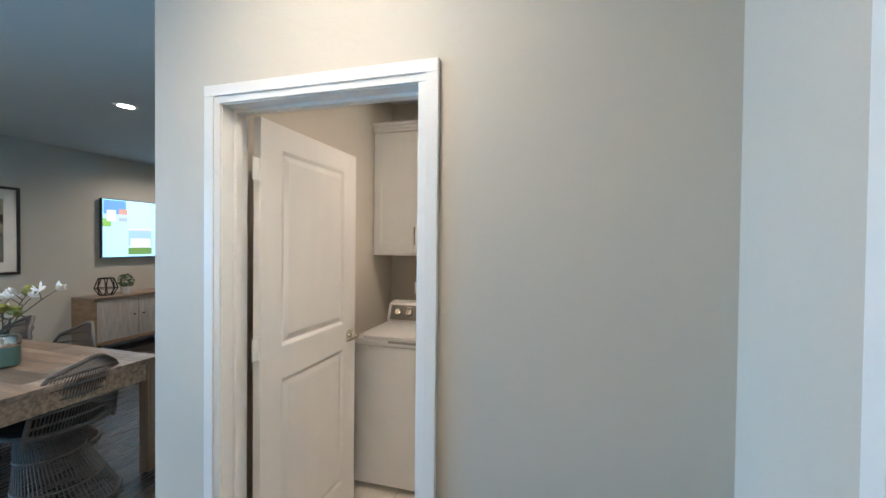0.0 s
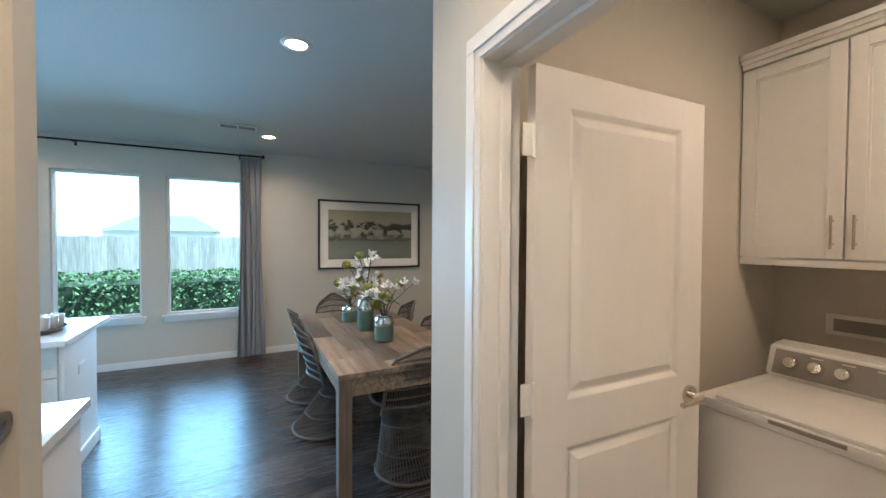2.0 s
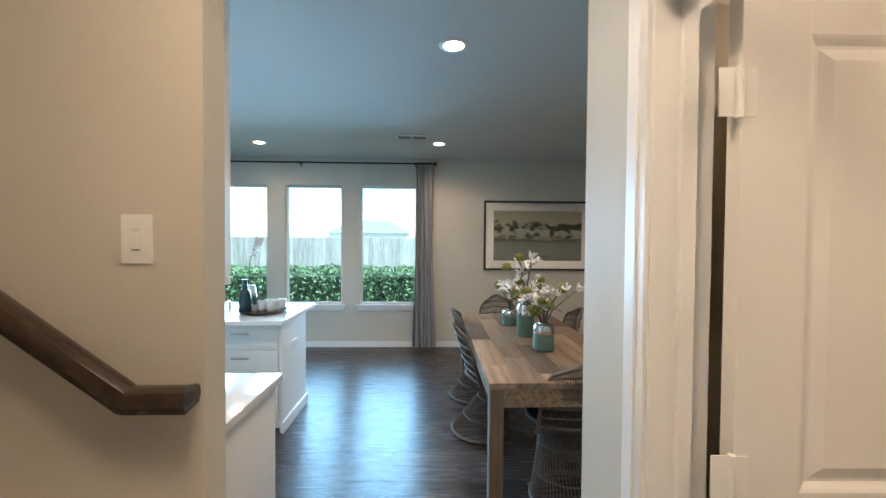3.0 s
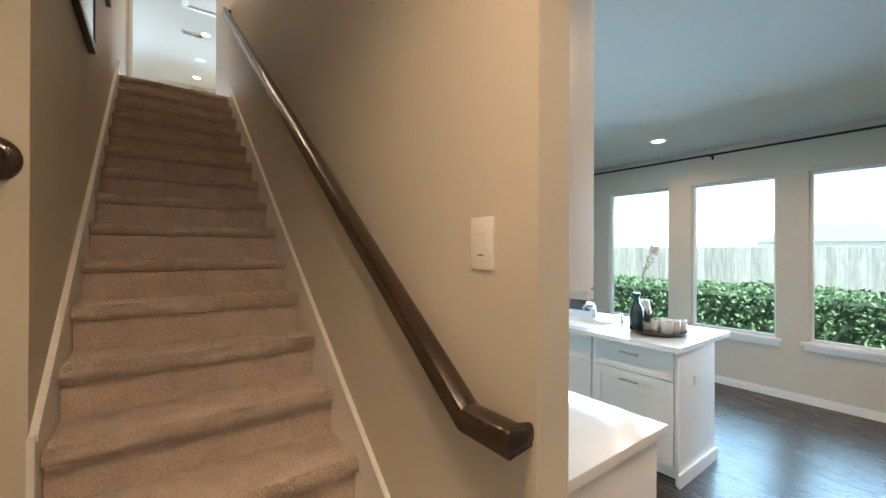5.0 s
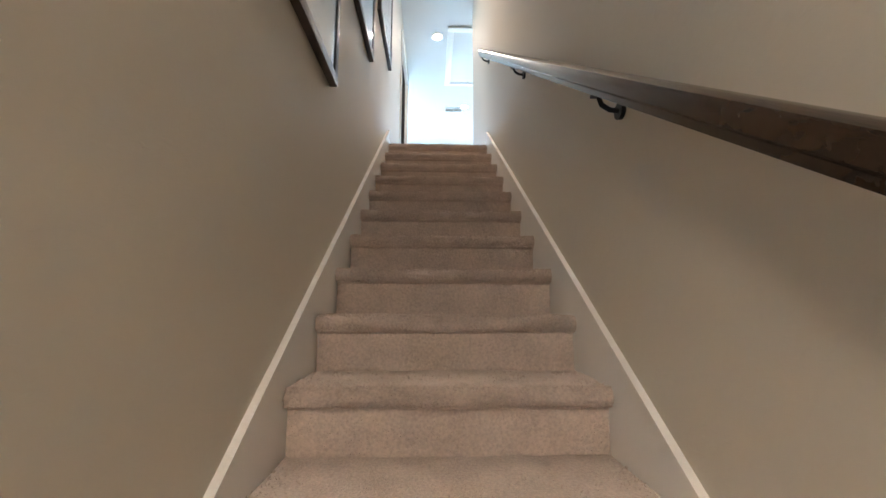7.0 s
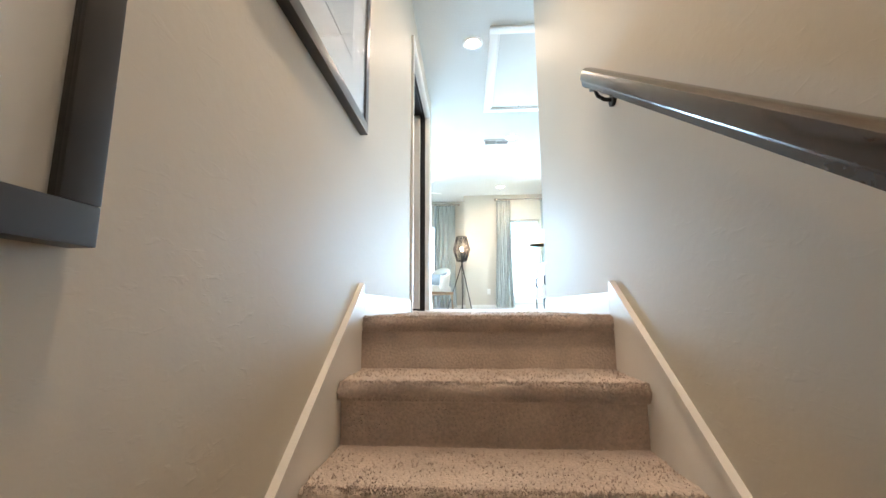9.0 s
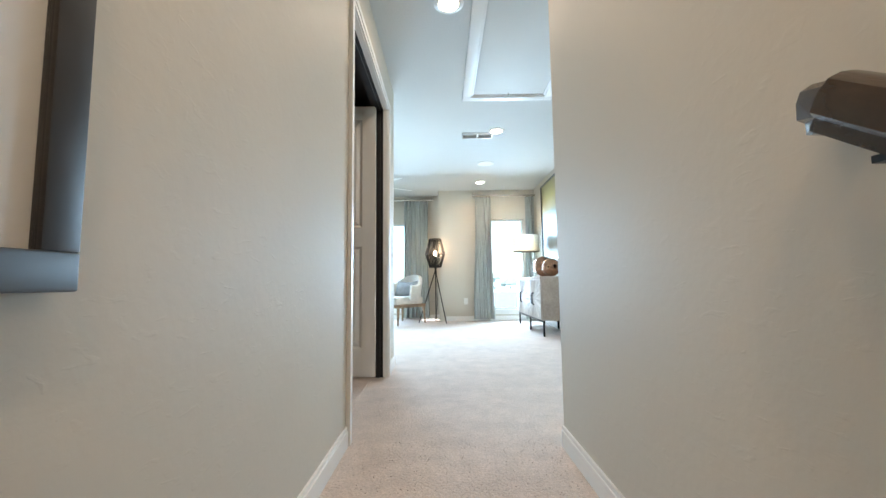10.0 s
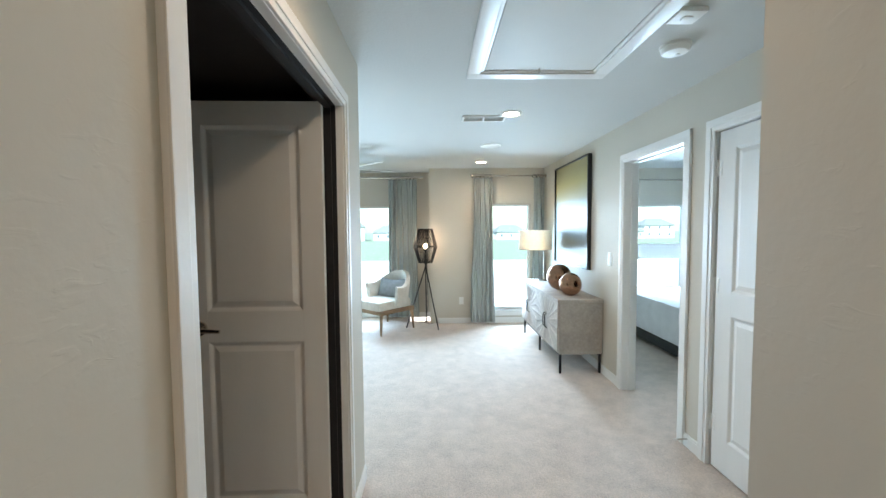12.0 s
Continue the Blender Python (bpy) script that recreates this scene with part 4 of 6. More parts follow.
curtain("curtain", pose(-1.02, 10.295, 5.42), 0.50, 2.22, 6, green_curtain, "sage floor-length curtain beside the wide loft window", 7)
curtain("curtain", pose(-2.75, 10.295, 5.42), 0.36, 2.22, 6, green_curtain, "sage floor-length curtain at the wide window's far side", 8)
curtain_rod("curtain_rod", pose(2.2, 9.90, 5.35), 1.6, "silver curtain rod above the guest room window", chrome, (0.2, 1.4))


# ---- laundry ----
washer = thing("washing_machine", pose(-0.265, -2.93, 0.006), "white top-loading washing machine with grey control panel", "washer")
bm = bmesh.new()
add_box(bm, -0.685, 0.0, -0.66, 0.0, 0.03, 0.90, 0.012)
part("body", bm, enamel, washer, "", True)
bm = bmesh.new()
add_box(bm, -0.69, 0.005, -0.66, 0.012, 0.902, 0.945, 0.016)
part("top", bm, enamel, washer, "", True)
bm = bmesh.new()
add_box(bm, -0.62, -0.065, -0.46, 0.004, 0.946, 0.962, 0.008)
part("lid", bm, enamel, washer, "", True)
box_part("lid_grip", (-0.44, -0.24, 0.006, 0.0145, 0.925, 0.940), grey_panel, washer, 0.003)
bm = bmesh.new()
v = [(-0.685, -0.50, 0.945), (-0.685, -0.555, 1.085), (-0.685, -0.66, 1.095), (-0.685, -0.66, 0.945)]
a = [bm.verts.new(p) for p in v]
b = [bm.verts.new((0.0, p[1], p[2])) for p in v]
bm.faces.new(a)
bm.faces.new(b[::-1])
for i in range(4):
    bm.faces.new((a[i], b[i], b[(i + 1) % 4], a[(i + 1) % 4]))
bmesh.ops.bevel(bm, geom=bm.edges[:], offset=0.012, segments=3, affect="EDGES")
part("console", bm, enamel, washer, "", True)
tilt = Matrix.Translation((-0.3425, -0.5275, 1.015)) @ Matrix.Rotation(radians(21.5), 4, "X")
bm = bmesh.new()
add_box(bm, -0.315, 0.315, 0.001, 0.005, -0.055, 0.055, 0.002)
bm.transform(tilt)
part("control_panel", bm, grey_panel, washer, "brushed grey control panel")
for x in (0.25, 0.165, 0.08, -0.08, -0.2):
    bm = bmesh.new()
    tube(bm, [(x, 0.004, 0.0), (x, 0.012, 0.0), (x, 0.03, 0.0), (x, 0.034, 0.0)], [0.030, 0.026, 0.022, 0.016] if x != -0.08 else [0.042, 0.038, 0.034, 0.028], 20)
    bm.transform(tilt)
    part("knob", bm, mirror_chrome, washer, "silver rotary knob", True)
for i in range(5):
    bm = bmesh.new()
    add_box(bm, -0.25 + i * 0.1, -0.21 + i * 0.1, 0.0052, 0.0058, 0.040, 0.044)
    bm.transform(tilt)
    part("printed_line", bm, white_plastic, washer)
dryer_box = thing("laundry_outlet_box", pose(-0.47, -3.87, 1.16), "white recessed laundry outlet box on the wall", "outlet box")
box_part("frame", (-0.14, 0.14, 0.0, 0.012, -0.05, 0.05), white_plastic, dryer_box, 0.004)
box_part("valve_panel", (-0.11, 0.11, 0.010, 0.014, -0.03, 0.03), grey_panel, dryer_box, 0.002)


def shaker_front(parent, name, x0, x1, z0, z1, y, material, rail=0.055, pull=None):
    """A door or drawer front facing +y at y, with a recessed field."""
    bm = bmesh.new()
    add_box(bm, x0 + rail - 0.002, x1 - rail + 0.002, y, y + 0.010, z0 + rail - 0.002, z1 - rail + 0.002)
    for dims in ((x0, x0 + rail, z0, z1), (x1 - rail, x1, z0, z1), (x0 + rail, x1 - rail, z0, z0 + rail), (x0 + rail, x1 - rail, z1 - rail, z1)):
        add_box(bm, dims[0], dims[1], y, y + 0.019, dims[2], dims[3], 0.002)
    for dims in ((x0 + rail, x0 + rail + 0.010, z0 + rail, z1 - rail), (x1 - rail - 0.010, x1 - rail, z0 + rail, z1 - rail), (x0 + rail, x1 - rail, z0 + rail, z0 + rail + 0.01), (x0 + rail, x1 - rail, z1 - rail - 0.01, z1 - rail)):
        add_box(bm, dims[0], dims[1], y + 0.008, y + 0.0145, dims[2], dims[3], 0.001)
    d = part(name, bm, material, parent)
    if pull:
        (xa, za), (xb, zb) = pull
        bm = bmesh.new()
        tube(bm, [(xa, y + 0.045, za), (xb, y + 0.045, zb)], 0.0055, 10)
        for s in (0.15, 0.85):
            x, z = xa + (xb - xa) * s, za + (zb - za) * s
            tube(bm, [(x, y + 0.018, z), (x, y + 0.045, z)], 0.0045, 8)
        part("pull", bm, chrome, d, "brushed nickel bar pull", True)
    return d


def wall_cabinet(m, width, height, depth, label, doors):
    """Back at y = 0, front towards +y, bottom at z = 0."""
    c = thing("wall_cabinet", m, label, "cabinet")
    box_part("body", (0, width, 0, depth - 0.02, 0, height), cabinet_paint, c, 0.003)
    bm = bmesh.new()
    for k, (o, z) in enumerate(((0.004, 0.0), (0.018, 0.022), (0.035, 0.042))):
        add_box(bm, -o * 0.0, width, 0, depth + o, height + z, height + z + 0.024, 0.004)
    part("crown_moulding", bm, cabinet_paint, c)
    box_part("light_rail", (0, width, depth - 0.035, depth - 0.005, -0.03, 0.0), cabinet_paint, c, 0.003)
    dw = width / doors
    for i in range(doors):
        hx = (i + 1) * dw - 0.035 if i % 2 == 0 else i * dw + 0.035
        shaker_front(c, "door", i * dw + 0.003, (i + 1) * dw - 0.003, 0.008, height - 0.008, depth - 0.02, cabinet_paint, 0.055, ((hx, 0.05), (hx, 0.19)))
    return c


wall_cabinet(pose(-0.885, -3.87, 1.48), 0.765, 0.92, 0.37, "white shaker wall cabinet above the washer", 2)
wall_cabinet(pose(-1.665, -3.87, 1.48), 0.765, 0.92, 0.37, "white shaker wall cabinet above the laundry counter", 2)

# ---- kitchen ----
CT = 0.915


def base_cabinet(m, width, height, depth, label, drawers, name="base_cabinet"):
    """Back at y = 0, front towards +y; drawers: heights of the fronts from the top."""
    c = thing(name, m, label, "cabinet")
    box_part("body", (0, width, 0.0, depth - 0.02, 0.10, height), cabinet_paint, c, 0.002)
    box_part("toe_kick", (0, width, 0.02, depth - 0.09, 0.0, 0.10), cabinet_paint, c, 0)
    z = height - 0.012
    for h in drawers:
        shaker_front(c, "drawer" if h < 0.3 else "door", 0.012, width - 0.012, z - h, z, depth - 0.02, cabinet_paint, 0.03 if h < 0.2 else 0.055,
                     ((width / 2 - 0.07, z - min(h / 2, 0.06)), (width / 2 + 0.07, z - min(h / 2, 0.06))))
        z -= h + 0.008
    return c


# the island runs along y; its cabinets face west
for i, yy in enumerate((-0.24, 0.36, 0.96, 1.56)):
    base_cabinet(pose(2.68, yy + 0.0, 0, 0, 0, 90), 0.60, CT - 0.035, 0.58, "white island cabinet with drawer over a door", (0.19, 0.56))
end = thing("island_end_panel", pose(0, 0, 0), "white panelled end of the kitchen island", "panel")
box_part("panel", (2.105, 2.70, -0.262, -0.242, 0.0, CT - 0.035), cabinet_paint, end, 0.002)
box_part("base_moulding", (2.085, 2.712, -0.278, -0.2615, 0.0, 0.09), cabinet_paint, end, 0.003)
box_part("outlet", (2.33, 2.45, -0.268, -0.2615, 0.62, 0.69), white_plastic, end, 0.003, "white socket plate")
top = thing("island_countertop", pose(0, 0, 0), "polished white quartz island countertop", "countertop")
bm = bmesh.new()
SX0, SX1, SY0, SY1 = 2.17, 2.55, 0.42, 1.05
for dims in ((2.05, 2.945, -0.285, SY0), (2.05, 2.945, SY1, 2.2), (2.05, SX0, SY0, SY1), (SX1, 2.945, SY0, SY1)):
    add_box(bm, *dims, CT - 0.035, CT, 0.0)
part("slab", bm, quartz, top)
sink = thing("kitchen_sink", pose(0, 0, 0), "stainless steel undermount kitchen sink in the island", "sink")
bm = bmesh.new()
for dims in ((SX0 - 0.01, SX1 + 0.01, SY0 - 0.01, SY1 + 0.01, CT - 0.22, CT - 0.212), (SX0 - 0.012, SX0 - 0.002, SY0, SY1, CT - 0.21, CT - 0.036), (SX1 + 0.002, SX1 + 0.012, SY0, SY1, CT - 0.21, CT - 0.036), (SX0, SX1, SY0 - 0.012, SY0 - 0.002, CT - 0.21, CT - 0.036), (SX0, SX1, SY1 + 0.002, SY1 + 0.012, CT - 0.21, CT - 0.036)):
    add_box(bm, *dims)
part("bowl", bm, chrome, sink)
tap = thing("kitchen_faucet", pose(2.66, 0.70, CT), "chrome gooseneck kitchen faucet", "faucet")
bm = bmesh.new()
tube(bm, [(0, 0, 0), (0, 0, 0.02), (0, 0, 0.10), (-0.03, 0, 0.13), (-0.10, 0, 0.14), (-0.17, 0, 0.125), (-0.18, 0, 0.10)], [0.026, 0.018, 0.015, 0.014, 0.013, 0.013, 0.014], 14)
part("spout", bm, mirror_chrome, tap, "", True)
bm = bmesh.new()
tube(bm, [(0, 0.02, 0.07), (0.0, 0.06, 0.085), (0.0, 0.10, 0.10)], [0.012, 0.008, 0.006], 10)
part("lever", bm, mirror_chrome, tap, "", True)
soap = thing("soap_dispenser", pose(2.64, 0.42, CT), "small chrome soap pump beside the sink", "soap dispenser")
bm = bmesh.new()
tube(bm, [(0, 0, 0), (0, 0, 0.05), (0, 0, 0.065), (-0.06, 0, 0.065)], [0.018, 0.010, 0.008, 0.006], 12)
part("pump", bm, mirror_chrome, soap, "", True)

tray = thing("serving_tray", pose(2.45, 0.03, CT), "round dark wooden serving tray on the island", "tray")
bm = bmesh.new()
lathe(bm, [(0.0, 0.004), (0.17, 0.004), (0.185, 0.0), (0.20, 0.012), (0.205, 0.030), (0.197, 0.030), (0.19, 0.014), (0.0, 0.012)], 40)
part("dish", bm, rail_wood, tray, "", True)
for i, (x, y) in enumerate(((2.42, -0.05), (2.50, -0.07), (2.46, 0.045), (2.55, 0.01), (2.56, -0.085))):
    cup = thing("mug", pose(x, y, CT + 0.013, 0, 0, 40 * i), "plain white ceramic mug on the tray", "mug", "mugs on the tray")
    bm = bmesh.new()
    lathe(bm, [(0.0, 0.0), (0.028, 0.0), (0.036, 0.008), (0.040, 0.03), (0.040, 0.088), (0.037, 0.088), (0.036, 0.02), (0.0, 0.012)], 24)
    part("body", bm, enamel, cup, "", True)
    bm = bmesh.new()
    tube(bm, [(0.038, 0, 0.07), (0.06, 0, 0.068), (0.066, 0, 0.045), (0.056, 0, 0.025), (0.037, 0, 0.022)], 0.005, 8)
    part("handle", bm, enamel, cup, "", True)
bottle = thing("bottle", pose(2.385, 0.16, CT + 0.012), "tall dark teal bottle vase on the tray", "bottle")
bm = bmesh.new()
lathe(bm, [(0.0, 0.0), (0.045, 0.0), (0.052, 0.02), (0.052, 0.13), (0.044, 0.17), (0.024, 0.205), (0.018, 0.24), (0.018, 0.27), (0.013, 0.272), (0.012, 0.2), (0.0, 0.19)], 28)
part("body", bm, mat("teal_glaze", (0.012, 0.04, 0.05), 0.2, var=0.2, coat=0.5), bottle, "", True)
bm = bmesh.new()
lathe(bm, [(0.021, 0.262), (0.026, 0.268), (0.026, 0.284), (0.0, 0.286)], 20)
part("stopper", bm, black_plastic, bottle, "", True)
succ = thing("succulent", pose(2.48, 0.12, CT + 0.012), "dark green spiky succulent in a small white pot", "plant")
bm = bmesh.new()
lathe(bm, [(0.0, 0.0), (0.035, 0.0), (0.045, 0.05), (0.040, 0.05), (0.0, 0.04)], 20)
part("pot", bm, enamel, succ, "", True)
for i in range(16):
    a, el = i * 2.4, 0.35 + 0.9 * ((i * 7) % 16) / 16
    d = Vector((math.cos(a) * math.cos(el), math.sin(a) * math.cos(el), math.sin(el)))
    bm = bmesh.new()
    tube(bm, [Vector((0, 0, 0.045)), Vector((0, 0, 0.05)) + d * 0.06, Vector((0, 0, 0.055)) + d * 0.13], [0.006, 0.012, 0.001], 6, False, 0.4)
    part("leaf", bm, leaf_mat, succ, "", True)

orch = thing("orchid", pose(2.62, 0.22, CT), "tall white orchid in a slim white vase", "plant")
bm = bmesh.new()
lathe(bm, [(0.0, 0.0), (0.05, 0.0), (0.058, 0.10), (0.04, 0.22), (0.034, 0.22), (0.0, 0.2)], 24)
part("vase", bm, enamel, orch, "", True)
bm = bmesh.new()
tube(bm, [(0, 0, 0.2), (0.02, 0.02, 0.42), (0.02, -0.03, 0.58), (0.0, -0.10, 0.62)], 0.004, 6)
part("stem", bm, stem_mat, orch)
rnd = random.Random(8)
for i in range(8):
    t = i / 7
    c = Vector((0.02 * (1 - t) + rnd.uniform(-0.02, 0.02), -0.03 - 0.07 * t, 0.50 + 0.14 * math.sin(t * 2.2)))
    bm = bmesh.new()
    for k in range(5):
        a = k * 1.257 + i
        tube(bm, [c, c + Vector((-0.012, 0.022 * math.cos(a), 0.022 * math.sin(a))), c + Vector((-0.016, 0.040 * math.cos(a), 0.040 * math.sin(a)))], [0.004, 0.016, 0.004], 6, False, 0.25)
    part("blossom", bm, petal, orch, "", True)

# the counter along the stair wall
for i in range(4):
    base_cabinet(pose(0.115, -0.70 + (i + 1) * 0.9, 0, 0, 0, -90), 0.90, CT - 0.035, 0.70, "white base cabinet along the kitchen wall", (0.19, 0.56))
end = thing("counter_end_panel", pose(0, 0, 0), "plain white end panel of the kitchen counter", "panel")
box_part("panel", (0.11, 0.815, -0.716, -0.701, 0.0, CT - 0.035), cabinet_paint, end, 0.002)
ctop = thing("kitchen_countertop", pose(0, 0, 0), "polished white quartz counter along the wall", "countertop")
box_part("slab", (0.107, 0.845, -0.74, 2.95, CT - 0.035, CT), quartz, ctop, 0.003)
for i in range(3):
    wall_cabinet(pose(0.107, -0.70 + (i + 1) * 0.9, 1.42, 0, 0, -90), 0.90, 1.02, 0.34, "white shaker wall cabinet above the kitchen counter", 2)


# ---- dining ----
table = thing("dining_table", pose(1.10, -2.75, 0), "weathered brown wooden dining table with square legs", "table")
TL, TW, TH = 2.07, 0.97, 0.765
for i in range(6):
    y0, y1 = TW * i / 6, TW * (i + 1) / 6
    cuts = [0.0] + [TL * (k + 0.5 * ((i * 5) % 3) / 2 + 0.25) / 3.2 for k in range(3)] + [TL]
    for xa, xb in zip(cuts, cuts[1:]):
        box_part("tabletop_board", (xa + 0.0004, xb - 0.0004, y0 + 0.0005, y1 - 0.0005, TH - 0.035, TH), table_wood, table, 0.0012)
for x in (0.005, TL - 0.085):
    for y in (0.005, TW - 0.085):
        box_part("leg", (x, x + 0.08, y, y + 0.08, 0, TH - 0.036), leg_wood, table, 0.004)
carve = mat("carved_wood", (0.33, 0.23, 0.15), 0.7, var=0.45, scale=45, bump=0.008, bump_scale=75, rand=0.1)
for dims in ((0.085, TL - 0.085, 0.02, 0.045), (0.085, TL - 0.085, TW - 0.045, TW - 0.02), (0.02, 0.045, 0.085, TW - 0.085), (TL - 0.045, TL - 0.02, 0.085, TW - 0.085)):
    box_part("apron", (*dims, TH - 0.145, TH - 0.036), carve, table, 0.002, "carved wooden apron")


def rattan_chair():
    """A woven chair: leaning oval back, shell seat and a flared skirt of rods on an oval foot; faces +y."""
    c = thing("dining_chair", pose(0, 0, 0), "grey-brown woven rattan dining chair with flared base", "chair", "chairs round the table")

    def back(u, v):
        """u across from -1 to 1, v from the seat up."""
        w = 0.235 * (1 - 0.10 * v) * (1 - max(0.0, v - 0.6) ** 2 * 3.0)
        return Vector((u * w, -0.19 - 0.13 * v + 0.085 * u * u * (0.6 + 0.4 * v), 0.46 + 0.42 * v - 0.03 * u * u * v))
    outline = [back(-1, v) for v in np.linspace(-0.1, 0.86, 9)] + [back(u, 0.86 + 0.14 * math.cos(u * math.pi / 2)) for u in np.linspace(-0.85, 0.85, 9)] + [back(1, v) for v in np.linspace(0.86, -0.1, 9)]
    bm = bmesh.new()
    tube(bm, outline, 0.012, 8)
    part("back_frame", bm, rattan, c, "", True)
    bm = bmesh.new()
    for i in range(29):
        u = -0.95 + 1.9 * i / 28
        topv = 0.86 + 0.14 * math.cos(u * math.pi / 2)
        tube(bm, [back(u, v) for v in np.linspace(-0.08, topv, 7)], 0.0035, 4)
    tagged(part("back_cane", bm, rattan, c), "", "", "", "stuff")
    for v in (0.02, 0.18, 0.34, 0.50, 0.66, 0.82):
        bm = bmesh.new()
        tube(bm, [back(u, v) + Vector((0, -0.006, 0)) for u in np.linspace(-1, 1, 11)], 0.007, 6)
        part("back_band", bm, rattan, c, "", True)

    def seat(a, r):
        x, y = 0.245 * r * math.cos(a), 0.225 * r * math.sin(a) + 0.01
        return Vector((x, y, 0.455 + 0.015 * r * r - 0.012 * (y > 0.12)))
    bm = bmesh.new()
    tube(bm, [seat(a, 1.0) for a in np.linspace(0, 2 * math.pi, 29)[:-1]], 0.012, 8, True)
    part("seat_frame", bm, rattan, c, "", True)
    bm = bmesh.new()
    rings = [[bm.verts.new(seat(a, r) + Vector((0, 0, 0.012 - 0.02 * (1 - r)))) for a in np.linspace(0, 2 * math.pi, 25)[:-1]] for r in (0.06, 0.35, 0.7, 0.97)]
    for p, q in zip(rings, rings[1:]):
        for j in range(24):
            bm.faces.new((p[j], p[(j + 1) % 24], q[(j + 1) % 24], q[j]))
    bm.faces.new(rings[0])
    thicken(bm, 0.02)
    part("seat", bm, mat_seat, c, "", True)

    def foot(a, t):
        """The skirt: t = 0 under the seat, 1 on the floor."""
        w = 0.125 + 0.125 * t ** 1.15
        d = 0.105 + 0.125 * t ** 1.15
        return Vector((w * math.cos(a), d * math.sin(a) + 0.10 - 0.20 * t, 0.435 * (1 - t) + 0.013 * t))
    bm = bmesh.new()
    for i in range(64):
        a = 2 * math.pi * i / 64
        tube(bm, [foot(a, t) for t in (0, 0.3, 0.55, 0.8, 1.0)], 0.0038, 4)
    tagged(part("base_cane", bm, rattan, c), "", "", "", "stuff")
    for t, r in ((0.02, 0.009), (0.35, 0.006), (0.7, 0.006), (0.99, 0.013)):
        bm = bmesh.new()
        tube(bm, [foot(a, t) for a in np.linspace(0, 2 * math.pi, 33)[:-1]], r, 6, True)
        part("foot_ring" if t > 0.9 else "base_band", bm, rattan, c, "", True)
    return c


mat_seat = mat("woven_seat", (0.045, 0.037, 0.032), 0.95, var=0.5, scale=60, bump=0.003, bump_scale=160, spec=0.1)
chair = rattan_chair()
chair.matrix_world = pose(1.37, -2.31, 0, 0, 0, -86)
for x, y, a in ((2.14, -1.96, 182), (2.86, -1.98, 179), (2.11, -2.65, 2), (2.89, -2.68, -3), (3.53, -2.29, 92)):
    copy_thing(chair, pose(x, y, 0, 0, 0, a))


def flower_vase(x, y, r, h, seed, stems):
    v = thing("vase", pose(x, y, TH), "green ceramic vase with shiny silver neck", "vase", "vases on the table")
    bm = bmesh.new()
    lathe(bm, [(0.0, 0.0), (r * 0.86, 0.0), (r, h * 0.06), (r, h * 0.62)], 32)
    part("body", bm, vase_green, v, "", True)
    bm = bmesh.new()
    lathe(bm, [(r, h * 0.62), (r * 1.005, h * 0.625), (r * 0.99, h * 0.86), (r * 0.85, h * 0.95), (r * 0.5, h * 0.97), (r * 0.46, h), (r * 0.38, h), (r * 0.36, h * 0.8), (0.0, h * 0.75)], 32)
    part("neck", bm, mirror_chrome, v, "shiny silver neck", True)
    if not stems:
        return
    rnd = random.Random(seed)
    b = thing("flower_arrangement", pose(x, y, TH + h * 0.8), "white magnolia branches with green moss balls", "flowers", "flowers on the table")
    tips = []
    for i in range(stems):
        a = 2 * math.pi * i / stems + rnd.uniform(-0.4, 0.4)
        lean, ht = rnd.uniform(0.06, 0.24), rnd.uniform(0.16, 0.44 if h > 0.2 else 0.30)
        pts = [Vector((0, 0, 0)), Vector((math.cos(a) * lean * 0.25, math.sin(a) * lean * 0.25, ht * 0.45)), Vector((math.cos(a) * lean * 0.7, math.sin(a) * lean * 0.7, ht * 0.8)), Vector((math.cos(a) * lean, math.sin(a) * lean, ht))]
        bm = bmesh.new()
        tube(bm, pts, [0.004, 0.0035, 0.003, 0.002], 6)
        tips.append((pts, i))
        for k in (1, 2):
            side = pts[k] + Vector((rnd.uniform(-0.07, 0.07), rnd.uniform(-0.07, 0.07), 0.05))
            tube(bm, [pts[k], side], [0.003, 0.002], 5)
            tips.append(([pts[k], side], i + 10 * k))
        part("branch", bm, stem_mat, b)
    for pts, i in tips:
        c = pts[-1]
        if i % 3 == 1 and i < 20:
            bm = bmesh.new()
            blob(bm, c, rnd.uniform(0.032, 0.046), 3, 0.92, 0.3)
            part("moss_ball", bm, moss, b, "olive green moss ball", True)
        else:
            bm = bmesh.new()
            n = rnd.randint(5, 7)
            up = (c - pts[-2]).normalized()
            s1 = up.orthogonal().normalized()
            s2 = up.cross(s1)
            op = rnd.uniform(0.35, 1.0)
            for k in range(n):
                a = 2 * math.pi * k / n + rnd.uniform(-0.2, 0.2)
                o = s1 * math.cos(a) + s2 * math.sin(a)
                L = rnd.uniform(0.035, 0.052)
                tube(bm, [c, c + o * L * 0.45 * op + up * L * 0.35, c + o * L * 0.85 * op + up * L * 0.8, c + o * L * op + up * L], [0.004, 0.014, 0.012, 0.002], 6, False, 0.3)
            part("blossom", bm, petal, b, "white magnolia blossom", True)
    for i in range(6):
        a = rnd.uniform(0, 6.28)
        q = Vector((math.cos(a) * 0.05, math.sin(a) * 0.05, rnd.uniform(0.06, 0.18)))
        o = Vector((math.cos(a), math.sin(a), rnd.uniform(-0.2, 0.4))).normalized()
        bm = bmesh.new()
